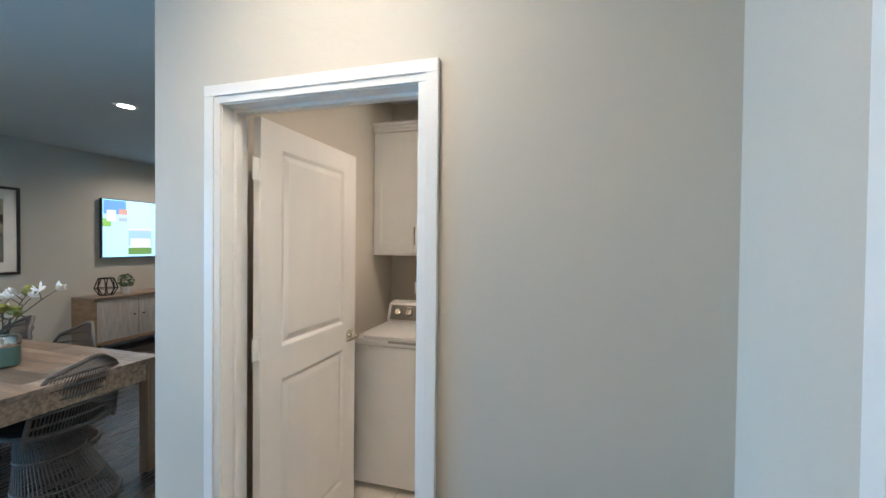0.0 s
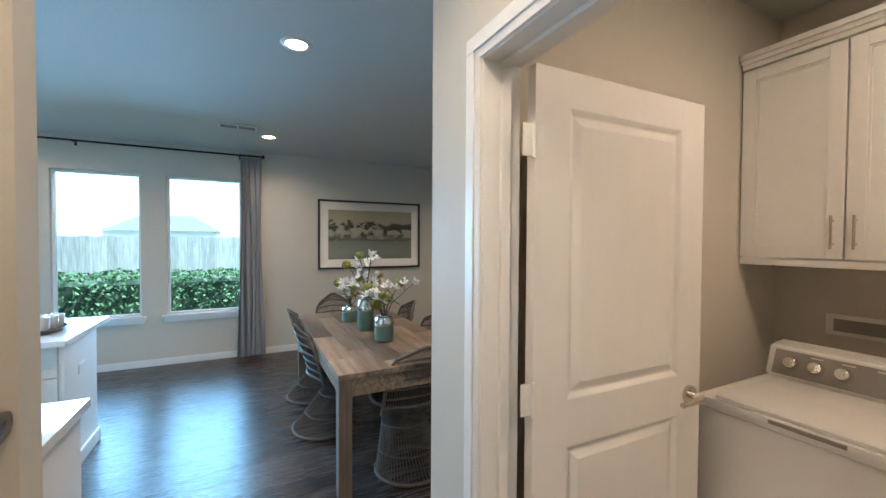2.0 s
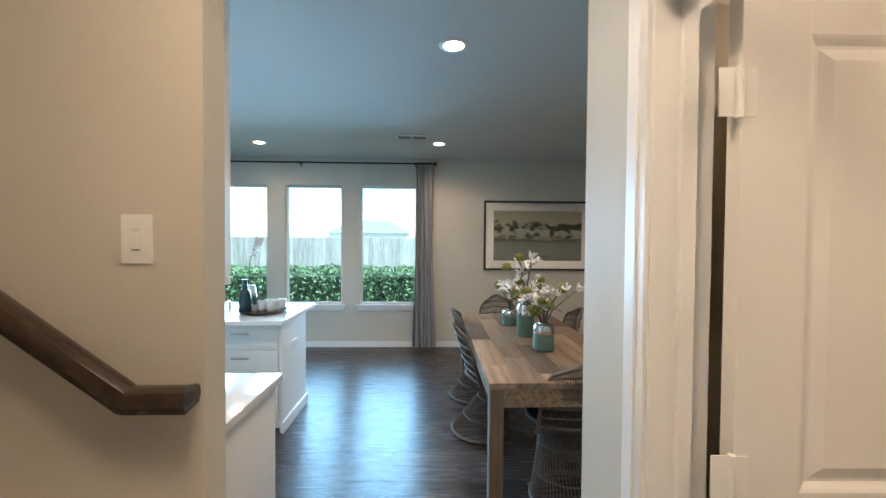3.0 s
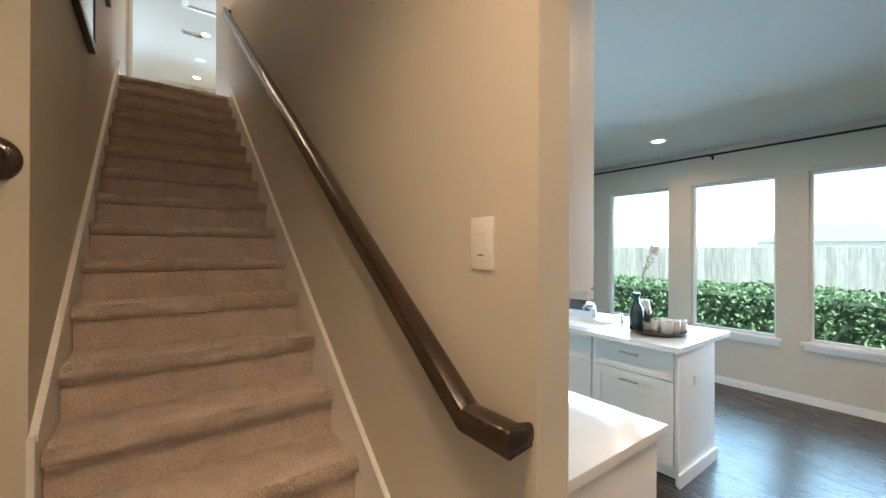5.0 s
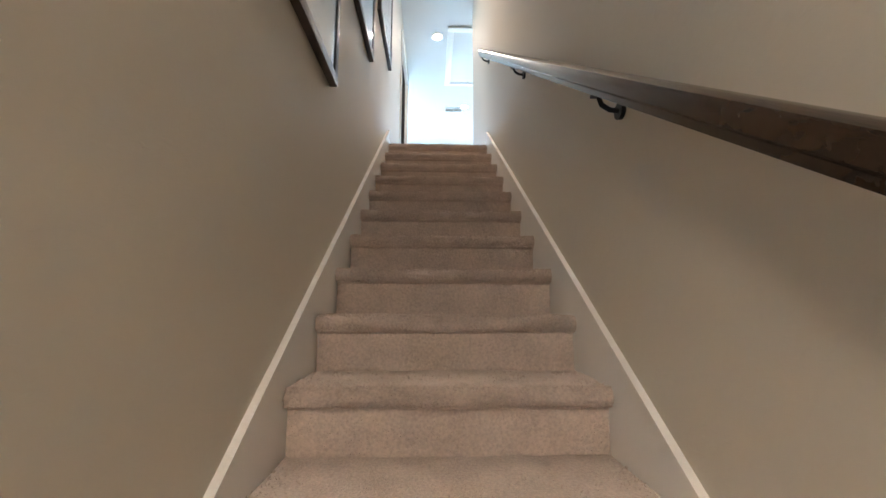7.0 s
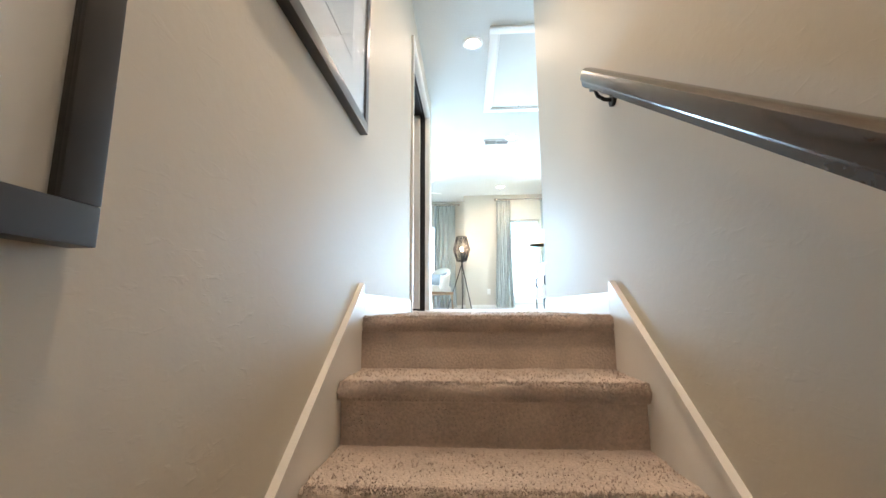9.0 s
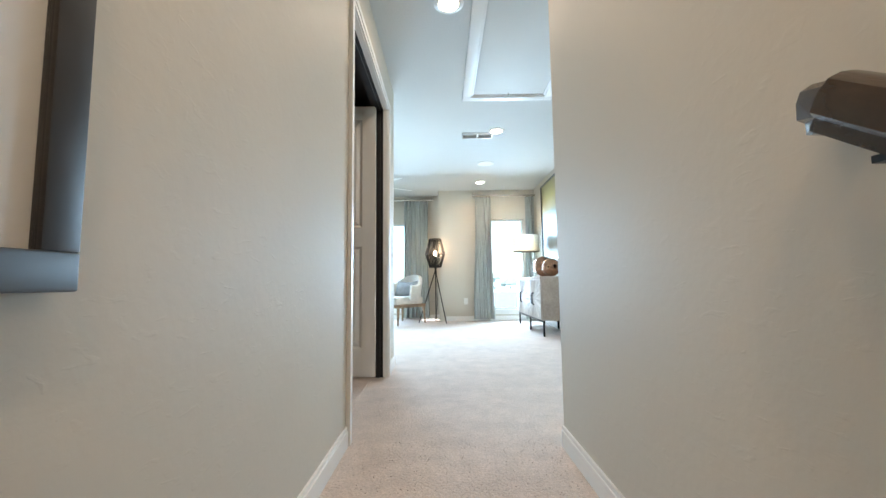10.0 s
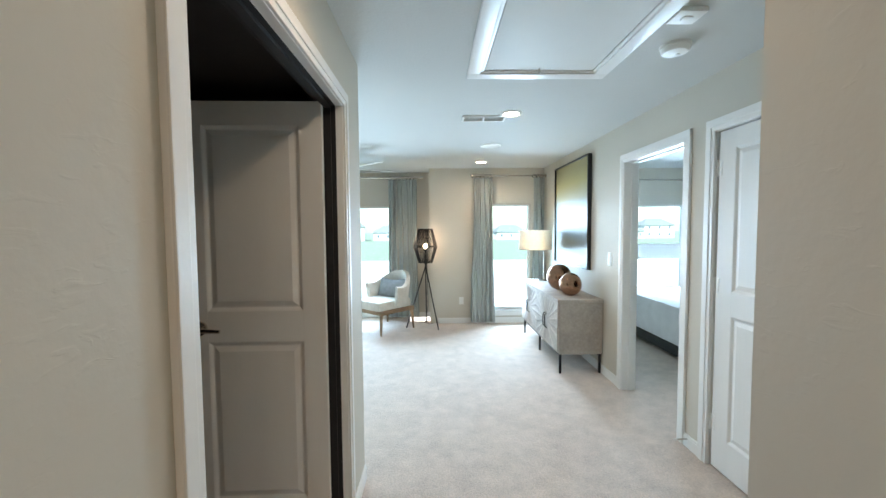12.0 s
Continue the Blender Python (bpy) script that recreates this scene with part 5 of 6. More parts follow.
        tube(bm, [q, q + o * 0.05, q + o * 0.10 + Vector((0, 0, -0.008)), q + o * 0.15 + Vector((0, 0, -0.03))], [0.003, 0.018, 0.016, 0.001], 6, False, 0.12)
        part("leaf", bm, leaf_mat, b, "", True)


flower_vase(1.77, -2.28, 0.075, 0.20, 2, 9)
flower_vase(2.19, -2.25, 0.073, 0.285, 5, 10)
flower_vase(2.63, -2.21, 0.075, 0.15, 9, 7)

# ---- television wall ----
tv = thing("television", pose(4.652, -5.33, 1.712, 0, 0, -90), "wall-mounted flat television showing a bright blue page", "television")
box_part("body", (-0.68, 0.68, -0.075, -0.03, -0.42, 0.42), black_plastic, tv, 0.006)
box_part("wall_mount", (-0.2, 0.2, -0.032, 0.0, -0.15, 0.15), black_metal, tv, 0.004)
box_part("screen", (-0.67, 0.67, -0.077, -0.0745, -0.41, 0.41), glow("screen_blue", (0.36, 0.72, 0.92), 0.36), tv, 0, "bright pale blue screen")
for dims, col in (((-0.66, -0.36, 0.20, 0.40), (0.12, 0.26, 0.50)), ((-0.62, -0.5, 0.10, 0.26), (0.55, 0.62, 0.62)), ((-0.46, -0.34, 0.20, 0.28), (0.45, 0.25, 0.2)), ((-0.46, -0.34, 0.10, 0.16), (0.3, 0.35, 0.4)), ((-0.67, -0.56, 0.02, 0.14), (0.2, 0.4, 0.08)),
                  ((-0.33, 0.02, -0.02, 0.0), (0.6, 0.45, 0.7)), ((-0.33, 0.02, -0.25, -0.02), (0.28, 0.42, 0.75)), ((-0.30, 0.0, -0.28, -0.14), (0.55, 0.55, 0.55)), ((-0.33, 0.02, -0.38, -0.28), (0.12, 0.22, 0.06))):
    box_part("page_picture", (dims[0], dims[1], -0.0785 - 0.0004 * (col[0] > 0.4), -0.0765, dims[2], dims[3]), glow("screen_patch", col, 0.3), tv, 0)
cons = thing("media_console", pose(4.645, -5.55, 0, 0, 0, -90), "low wooden media console with pale doors", "console")
CX0, CX1 = -1.22, 1.0
box_part("top", (CX0, CX1, -0.42, 0.0, 0.75, 0.785), table_wood, cons, 0.003)
box_part("side", (CX0, CX0 + 0.04, -0.41, 0.0, 0.15, 0.75), bed_wood, cons, 0.003)
box_part("side", (CX1 - 0.04, CX1, -0.41, 0.0, 0.15, 0.75), bed_wood, cons, 0.003)
box_part("bottom", (CX0 + 0.04, CX1 - 0.04, -0.41, 0.0, 0.15, 0.19), bed_wood, cons, 0.003)
box_part("back", (CX0 + 0.04, CX1 - 0.04, -0.02, 0.0, 0.19, 0.75), bed_wood, cons, 0)
for i in range(4):
    w = (CX1 - CX0 - 0.08) / 4
    d = box_part("door", (CX0 + 0.043 + i * w, CX0 + 0.037 + (i + 1) * w, -0.405, -0.385, 0.195, 0.745), washed_wood, cons, 0.003, "pale whitewashed door")
    bm = bmesh.new()
    x = CX0 + 0.04 + (i + (0.88 if i % 2 == 0 else 0.12)) * w
    tube(bm, [(x, -0.405, 0.50), (x, -0.43, 0.50)], 0.009, 10)
    part("knob", bm, black_metal, d, "", True)
for x in (CX0 + 0.06, CX1 - 0.10):
    for y in (-0.39, -0.06):
        box_part("leg", (x, x + 0.04, y, y + 0.04, 0, 0.15), black_metal, cons, 0.002)
lan = thing("candle_lantern", pose(4.42, -4.60, 0.785), "black faceted metal candle lantern on the console", "lantern")
for i in range(8):
    a0, a1 = math.pi / 4 * i, math.pi / 4 * (i + 1)
    bm = bmesh.new()
    P = lambda r, a, z: (r * math.cos(a), r * math.sin(a), z)
    tube(bm, [P(0.075, a0, 0.01), P(0.125, a0 + 0.2, 0.10), P(0.085, a0, 0.235)], 0.007, 6)
    tube(bm, [P(0.075, a0, 0.01), P(0.075, a1, 0.01)], 0.007, 6)
    tube(bm, [P(0.085, a0, 0.235), P(0.085, a1, 0.235)], 0.007, 6)
    tube(bm, [P(0.125, a0 + 0.2, 0.10), P(0.125, a1 + 0.2, 0.10)], 0.006, 6)
    part("bar", bm, black_metal, lan)
bm = bmesh.new()
lathe(bm, [(0.0, 0.008), (0.078, 0.004), (0.078, 0.014), (0.0, 0.014)], 8)
part("base", bm, black_metal, lan)
pl = thing("potted_plant", pose(4.42, -4.86, 0.785), "round green moss plant in a white pot", "plant")
bm = bmesh.new()
lathe(bm, [(0.0, 0.0), (0.05, 0.0), (0.065, 0.10), (0.058, 0.10), (0.0, 0.08)], 24)
part("pot", bm, enamel, pl, "", True)
bm = bmesh.new()
rnd = random.Random(4)
for i in range(260):
    d = Vector((rnd.gauss(0, 1), rnd.gauss(0, 1), rnd.gauss(0, 1))).normalized()
    p = Vector((0, 0, 0.175)) + d * rnd.uniform(0.08, 0.105)
    s = d.orthogonal().normalized()
    q = d.cross(s)
    bm.faces.new([bm.verts.new(p + s * 0.018), bm.verts.new(p + q * 0.008 + d * 0.006), bm.verts.new(p - s * 0.018), bm.verts.new(p - q * 0.008 + d * 0.006)])
tagged(part("foliage", bm, leaf_mat, pl), "", "", "", "stuff")

# ---- bedroom downstairs ----
fan = thing("ceiling_fan", pose(-2.505, 1.885, ZC), "ceiling fan with pale blades and a lit lamp", "ceiling fan")


def fan_parts(fan, blade_mat, drop, lit, turn=0.5):
    bm = bmesh.new()
    lathe(bm, [(0.065, 0.0), (0.06, -0.03), (0.03, -0.05), (0.012, -0.055), (0.012, -drop + 0.09)], 24)
    part("down_rod", bm, chrome, fan, "", True)
    bm = bmesh.new()
    lathe(bm, [(0.02, -drop + 0.10), (0.05, -drop + 0.085), (0.10, -drop + 0.05), (0.15, -drop + 0.02), (0.155, -drop - 0.03), (0.0, -drop - 0.031)], 28)
    part("motor", bm, chrome, fan, "", True)
    for i in range(5):
        a = 2 * math.pi * i / 5 + turn
        bm = bmesh.new()
        vs = add_box(bm, 0.17, 0.66, -0.065, 0.065, -0.004, 0.004, 0.003)
        add_box(bm, 0.09, 0.20, -0.02, 0.02, -0.006, 0.000, 0.002)
        bm.transform(Matrix.Rotation(a, 4, "Z") @ Matrix.Translation((0, 0, -drop + 0.02)) @ Matrix.Rotation(0.2, 4, "X"))
        part("blade", bm, blade_mat, fan)
    bm = bmesh.new()
    lathe(bm, [(0.135, -drop - 0.032), (0.152, -drop - 0.045), (0.150, -drop - 0.095), (0.12, -drop - 0.125), (0.0, -drop - 0.14)], 28)
    part("lamp_bowl", bm, lit, fan, "frosted glass bowl", True)


fan_parts(fan, washed_wood, 0.25, glow("fan_lamp_glow", (1.0, 0.88, 0.70), 3.5), 0.15)
lamp = new("fan_lamp", bpy.data.lights.new("fan_lamp", "POINT"))
lamp.data.energy, lamp.data.color, lamp.data.shadow_soft_size = 12, (1.0, 0.93, 0.78), 0.20
lamp.location = (-2.505, 1.885, ZC - 0.64)
crib = thing("crib", pose(-3.26, 2.97, 0.012), "light brown wooden crib with slatted sides", "crib")
for x in (0.0, 1.30):
    for y in (0.0, 0.68):
        box_part("post", (x, x + 0.045, y, y + 0.045, 0, 0.98 if y else 0.88), bed_wood, crib, 0.006)
for y, up in ((0.008, 0.0), (0.690, 0.10)):
    box_part("rail", (0.045, 1.30, y, y + 0.03, 0.80 + up, 0.87 + up), bed_wood, crib, 0.006)
    box_part("rail", (0.045, 1.30, y, y + 0.03, 0.07, 0.18), bed_wood, crib, 0.004)
    for i in range(15):
        bm = bmesh.new()
        x = 0.11 + i * 0.081
        tube(bm, [(x, y + 0.015, 0.17), (x, y + 0.015, 0.81 + up)], 0.009, 8)
        part("slat", bm, bed_wood, crib, "", True)
box_part("mattress", (0.05, 1.295, 0.045, 0.675, 0.43, 0.62), mat("white_bedding", (0.72, 0.73, 0.74), 0.9, var=0.06, bump=0.004, bump_scale=20), crib, 0.03, "white crib mattress")
box_part("mattress_base", (0.05, 1.295, 0.05, 0.67, 0.395, 0.425), bed_wood, crib, 0.003)


def cushion(m, w, h, material, label):
    """A stuffed square cushion standing on its edge, facing -y."""
    c = thing("cushion", m, label, "cushion", "cushions in the crib")
    bm = bmesh.new()
    for sgn in (-1, 1):
        sheet(bm, lambda u, v: ((u - 0.5) * w * (1 - 0.10 * math.sin(math.pi * v)), sgn * 0.075 * (math.sin(math.pi * u) * math.sin(math.pi * v)) ** 0.55, v * h * (1 - 0.08 * math.sin(math.pi * u))), 14, 12)
    bmesh.ops.remove_doubles(bm, verts=bm.verts[:], dist=0.001)
    part("cover", bm, material, c, "", True)
    return c


white_cotton = mat("white_cotton", (0.74, 0.71, 0.66), 0.9, var=0.08, scale=14, bump=0.002, bump_scale=60)
brown_linen = mat("brown_linen", (0.10, 0.075, 0.06), 0.9, var=0.2, scale=20, bump=0.001, bump_scale=200)
cushion(pose(-2.98, 3.47, 0.63, -16, 0, 6), 0.46, 0.44, white_cotton, "white cotton cushion leaning in the crib")
cushion(pose(-2.42, 3.47, 0.63, -16, 0, -5), 0.46, 0.44, white_cotton, "white cotton cushion leaning in the crib")
cushion(pose(-2.70, 3.53, 0.63, -12, 0, 0), 0.50, 0.50, brown_linen, "dark brown linen cushion standing at the crib's back")

dres = thing("dresser", pose(-4.19, 3.25, 0.012), "light brown wooden dresser with drawers", "dresser")
DW = 0.66
box_part("body", (0, DW, 0.02, 0.49, 0.17, 0.83), bed_wood, dres, 0.004)
box_part("top", (-0.005, DW + 0.012, 0.0, 0.495, 0.83, 0.86), bed_wood, dres, 0.004)
for z0, z1 in ((0.69, 0.815), (0.185, 0.68)):
    d = box_part("drawer" if z0 > 0.5 else "door", (0.025, DW - 0.025, 0.0, 0.021, z0, z1), bed_wood, dres, 0.003)
    for x in (0.18, DW - 0.18):
        bm = bmesh.new()
        z = (z0 + z1) / 2 if z0 > 0.5 else z1 - 0.06
        tube(bm, [(x, 0.0, z), (x, -0.012, z), (x, -0.025, z)], [0.008, 0.008, 0.014], 12)
        part("knob", bm, bed_wood, d, "", True)
for x in (0.02, DW - 0.08):
    for y in (0.04, 0.42):
        box_part("leg", (x, x + 0.06, y, y + 0.06, 0, 0.17), bed_wood, dres, 0.003)

nl = thing("table_lamp", pose(-3.84, 3.50, 0.872), "olive green ceramic table lamp with white shade, lit", "lamp")
bm = bmesh.new()
lathe(bm, [(0.0, 0.0), (0.11, 0.0), (0.125, 0.02), (0.128, 0.10), (0.10, 0.165), (0.045, 0.20), (0.036, 0.25), (0.045, 0.262), (0.0, 0.264)], 32)
part("base", bm, mat("olive_glaze", (0.16, 0.19, 0.07), 0.25, var=0.25, scale=9, coat=0.5), nl, "", True)
bm = bmesh.new()
tube(bm, [(0, 0, 0.262), (0, 0, 0.40)], 0.008, 10)
part("stem", bm, chrome, nl, "", True)
bm = bmesh.new()
lathe(bm, [(0.158, 0.375), (0.128, 0.665), (0.125, 0.665), (0.155, 0.375), (0.158, 0.375)], 40)
part("shade", bm, shade_mat, nl, "white fabric drum shade", True)
bm = bmesh.new()
blob(bm, (0, 0, 0.50), 0.03, 2, 1.3)
part("bulb", bm, bulb, nl, "lit warm bulb", True)
lamp = new("bulb_light", bpy.data.lights.new("bulb_light", "POINT"))
lamp.data.energy, lamp.data.color, lamp.data.shadow_soft_size = 2.5, SOFT, 0.03
lamp.location = (-3.84, 3.50, 0.872 + 0.57)

cream_print = mat("cream_print_paper", (0.74, 0.70, 0.62), 0.7, var=0.10, scale=3)
nurs = picture("framed_drawing", pose(-2.815, 3.75, 1.68), 1.25, 0.94, 0.014, 0.0, cream_print, "large framed cream drawing of a tree above the crib", bed_wood)


def flat_shape(name, cx, cz, rx, rz, material, seed, lobes=0.18):
    """A thin uneven patch of printed colour on the drawing."""
    bm = bmesh.new()
    ring = []
    for i in range(40):
        a = 2 * math.pi * i / 40
        k = 1 + lobes * noise.noise(Vector((math.cos(a) * 2.2, math.sin(a) * 2.2, seed)))
        ring.append(bm.verts.new((cx + rx * k * math.cos(a), -0.0187, cz + rz * k * math.sin(a))))
    bm.faces.new(ring)
    return part(name, bm, material, nurs)


ink_green = mat("print_sage_ink", (0.42, 0.44, 0.24), 0.7, var=0.3, scale=9)
ink_brown = mat("print_brown_ink", (0.24, 0.17, 0.13), 0.7, var=0.35, scale=12)
ink_grey = mat("print_grey_ink", (0.46, 0.47, 0.44), 0.7, var=0.25, scale=7)
flat_shape("tree_crown", -0.46, 0.26, 0.085, 0.075, ink_green, 1)
flat_shape("tree_crown", -0.20, 0.18, 0.12, 0.09, ink_grey, 2)
flat_shape("bush", -0.38, -0.08, 0.16, 0.06, ink_green, 3, 0.4)
flat_shape("tree_trunk", -0.50, 0.10, 0.035, 0.14, ink_brown, 4, 0.5)
flat_shape("tree_branch", -0.38, 0.10, 0.12, 0.04, ink_brown, 5, 0.6)
flat_shape("tree_root", -0.54, -0.08, 0.10, 0.05, ink_brown, 6, 0.5)
flat_shape("red_leaves", -0.17, -0.22, 0.05, 0.07, mat("print_red_ink", (0.42, 0.15, 0.09), 0.7, var=0.3), 7, 0.5)

# ---- loft ----
sb = thing("sideboard", pose(RX - 0.008, 8.58, ZF, 0, 0, -90), "whitewashed carved wooden sideboard on black legs", "sideboard")
SL, SH = 0.80, 0.755
box_part("carcass", (-SL, SL, -0.435, 0.0, 0.20, SH - 0.03), washed_wood, sb, 0.004)
box_part("top", (-SL - 0.01, SL + 0.01, -0.46, 0.0, SH - 0.03, SH), washed_wood, sb, 0.004)
for i in range(4):
    x0 = -SL + 0.015 + i * (2 * SL - 0.03) / 4
    x1 = x0 + (2 * SL - 0.03) / 4 - 0.004
    d = box_part("door", (x0, x1, -0.452, -0.436, 0.215, SH - 0.035), washed_wood, sb, 0.002)
    cx, cz = (x1 if i % 2 == 0 else x0), 0.46
    for k in range(13):
        a = math.pi * (k + 0.5) / 13 + (math.pi / 2 if i % 2 == 0 else -math.pi / 2)
        dx, dz = math.cos(a), math.sin(a)
        t = min((abs((x0 if dx < 0 else x1) - cx) / abs(dx)) if abs(dx) > 1e-3 else 9, (abs((SH - 0.045 if dz > 0 else 0.225) - cz) / abs(dz)) if abs(dz) > 1e-3 else 9) - 0.004
        if t > 0.03:
            w = 0.030 * min(t, 0.3) / 0.3
            p0, p1, s = Vector((cx + dx * 0.02, -0.453, cz + dz * 0.02)), Vector((cx + dx * t, -0.453, cz + dz * t)), Vector((-dz, 0, dx)) * w
            bm = bmesh.new()
            v = [bm.verts.new(q) for q in (p0, p1 + s, p1 - s, p1 + Vector((0, -0.007, 0)))]
            bm.faces.new((v[0], v[1], v[3]))
            bm.faces.new((v[0], v[3], v[2]))
            part("carved_ray", bm, washed_wood, d)
    bm = bmesh.new()
    hx = x1 - 0.03 if i % 2 == 0 else x0 + 0.03
    tube(bm, [(hx, -0.453, 0.54), (hx, -0.478, 0.525), (hx, -0.482, 0.46), (hx, -0.478, 0.395), (hx, -0.453, 0.38)], 0.006, 8)
    part("pull", bm, black_metal, d, "black curved pull", True)
for x in (-SL + 0.02, 0.0, SL - 0.04):
    for y in (-0.43, -0.03):
        box_part("leg", (x, x + 0.022, y, y + 0.022, 0.0, 0.20), black_metal, sb, 0.002)
bm = bmesh.new()
for y in (-0.43, -0.03):
    add_box(bm, -SL + 0.02, SL - 0.02, y, y + 0.022, 0.178, 0.199)
part("base_frame", bm, black_metal, sb)
for x, y, r, turn, lab in ((0.93, 8.40, 0.150, -60, "large glossy copper ball ornament with a dimple"), (0.925, 8.02, 0.122, -70, "smaller glossy copper ball ornament with a dimple")):
    o = thing("decor_ball", pose(x, y, ZF + SH), lab, "ornament", "copper ornaments")
    bm = bmesh.new()
    prof = [(0.0, 0.30), (0.10, 0.36), (0.16, 0.55), (0.20, 0.72), (0.30, 0.80)] + [(math.sin(a), 0.86 * math.cos(a)) for a in np.linspace(0.42, math.pi - 0.42, 16)] + [(0.30, -0.80), (0.20, -0.72), (0.10, -0.4), (0.0, -0.36)]
    lathe(bm, [(p * r, q * r) for p, q in prof], 36)
    bm.transform(Matrix.Translation((0, 0, r * 0.985)) @ Matrix.Rotation(radians(turn), 4, "Z") @ Matrix.Rotation(radians(82), 4, "Y"))
    part("body", bm, copper, o, "", True)
tl = thing("table_lamp", pose(0.972, 9.20, ZF + SH), "slim silver arched table lamp with cream drum shade, lit", "lamp")
bm = bmesh.new()
lathe(bm, [(0.0, 0.0), (0.075, 0.0), (0.080, 0.006), (0.078, 0.018), (0.015, 0.024), (0.0, 0.024)], 32)
part("base", bm, chrome, tl, "", True)
bm = bmesh.new()
tube(bm, [(0, 0, 0.022), (0, 0, 0.50), (-0.003, 0, 0.56), (-0.02, 0, 0.61), (-0.055, 0, 0.645), (-0.095, 0, 0.65), (-0.118, 0, 0.635), (-0.120, 0, 0.61)], 0.008, 12)
part("arm", bm, chrome, tl, "", True)
bm = bmesh.new()
lathe(bm, [(0.216, 0.425), (0.214, 0.683), (0.210, 0.683), (0.212, 0.425), (0.216, 0.425)], 44, -0.12, 0.0)
part("shade", bm, shade_mat, tl, "cream linen drum shade", True)
bm = bmesh.new()
for a in range(3):
    tube(bm, [(-0.12, 0, 0.63), (-0.12 + 0.212 * math.cos(a * 2.1), 0.212 * math.sin(a * 2.1), 0.63)], 0.002, 5)
part("spider", bm, chrome, tl)
bm = bmesh.new()
blob(bm, (-0.12, 0, 0.54), 0.03, 2, 1.3)
part("bulb", bm, bulb, tl, "lit warm bulb", True)
lamp = new("bulb_light", bpy.data.lights.new("bulb_light", "POINT"))
lamp.data.energy, lamp.data.color, lamp.data.shadow_soft_size = 2.0, SOFT, 0.03
lamp.location = (0.852, 9.20, ZF + SH + 0.47)

fl = thing("floor_lamp", pose(-0.645, 9.79, ZF), "black tripod floor lamp with woven faceted shade, lit", "lamp")
for i, (fx, fy) in enumerate(((0.185, -0.23), (-0.29, -0.08), (0.0, 0.26))):
    bm = bmesh.new()
    tube(bm, [(fx, fy, 0.0), (-fx * 0.10, -fy * 0.10, 1.0)], 0.009, 8)
    part("leg", bm, black_metal, fl, "", True)
bm = bmesh.new()
tube(bm, [(0, 0, 0.86), (0, 0, 0.90), (0, 0, 1.12), (0, 0, 1.16)], [0.02, 0.014, 0.012, 0.022], 12)
part("stem", bm, black_metal, fl, "", True)
prof = ((0.105, 0.965), (0.178, 1.20), (0.108, 1.465))
for r, z in prof:
    bm = bmesh.new()
    tube(bm, [(r * math.cos(a), r * math.sin(a), z) for a in np.linspace(0, 2 * math.pi, 9)[:-1]], 0.007, 6, True)
    part("shade_hoop", bm, black_metal, fl)
bm = bmesh.new()
for i in range(64):
    a = 2 * math.pi * i / 64
    sec = 2 * math.pi / 8
    k = math.cos(sec / 2) / math.cos((a % sec) - sec / 2)
    tube(bm, [(r * k * math.cos(a), r * k * math.sin(a), z) for r, z in prof], 0.0027, 4)
tagged(part("shade_cords", bm, black_metal, fl, "black cords strung over the hoops"), "", "", "", "stuff")
bm = bmesh.new()
blob(bm, (0, 0, 1.21), 0.032, 2, 1.3)
part("bulb", bm, bulb, fl, "lit warm bulb", True)
lamp = new("bulb_light", bpy.data.lights.new("bulb_light", "POINT"))
lamp.data.energy, lamp.data.color, lamp.data.shadow_soft_size = 1.5, SOFT, 0.03
lamp.location = (-0.645, 9.79, ZF + 1.29)
bm = bmesh.new()
tube(bm, [(0.02, 0.0, 0.95), (0.03, 0.10, 0.30), (-0.02, 0.16, 0.01), (0.05, 0.10, 0.006), (0.10, 0.16, 0.006), (0.06, 0.24, 0.006), (-0.04, 0.20, 0.006), (0.02, 0.36, 0.006), (0.1, 0.58, 0.006)], 0.004, 6)
part("cord", bm, black_plastic, fl, "", True)

ac = thing("armchair", pose(-1.24, 9.68, ZF, 0, 0, -42), "cream upholstered barrel armchair on wooden legs", "armchair")
bm = bmesh.new()


def shell(u, v):
    a = math.pi * (-0.08 + 1.16 * u)
    hgt = 0.38 + (0.46 - 0.20 * abs(math.cos(a)) ** 2.5) * v
    r = 0.33 + 0.05 * v
    return (r * math.cos(a), r * 0.98 * math.sin(a) + 0.0, hgt)


sheet(bm, shell, 28, 8)
thicken(bm, 0.075)
bmesh.ops.smooth_vert(bm, verts=bm.verts[:], factor=0.5, use_axis_x=True, use_axis_y=True, use_axis_z=True)
part("backrest", bm, boucle, ac, "", True)
bm = bmesh.new()
add_box(bm, -0.28, 0.28, -0.36, 0.26, 0.33, 0.46, 0.05)
part("seat_cushion", bm, boucle, ac, "", True)
box_part("seat_frame", (-0.30, 0.30, -0.34, 0.30, 0.28, 0.335), bed_wood, ac, 0.01)
for x in (-0.27, 0.27):
    for y in (-0.31, 0.27):
        bm = bmesh.new()
        tube(bm, [(x, y, 0.29), (x * 1.08, y * 1.08, 0.0)], [0.026, 0.014], 10)
        part("leg", bm, bed_wood, ac, "", True)
pil = thing("throw_pillow", pose(-1.22, 9.68, ZF + 0.455, 0, 0, -34), "grey throw pillow leaning in the armchair", "pillow")
bm = bmesh.new()
sheet(bm, lambda u, v: ((u - 0.5) * 0.46, 0.055 * math.sin(math.pi * u) ** 0.6 * math.sin(math.pi * v) ** 0.6 + 0.06 - 0.1 * v * -1, 0.01 + v * 0.27 * (1 - 0.12 * math.sin(math.pi * u))), 14, 12)
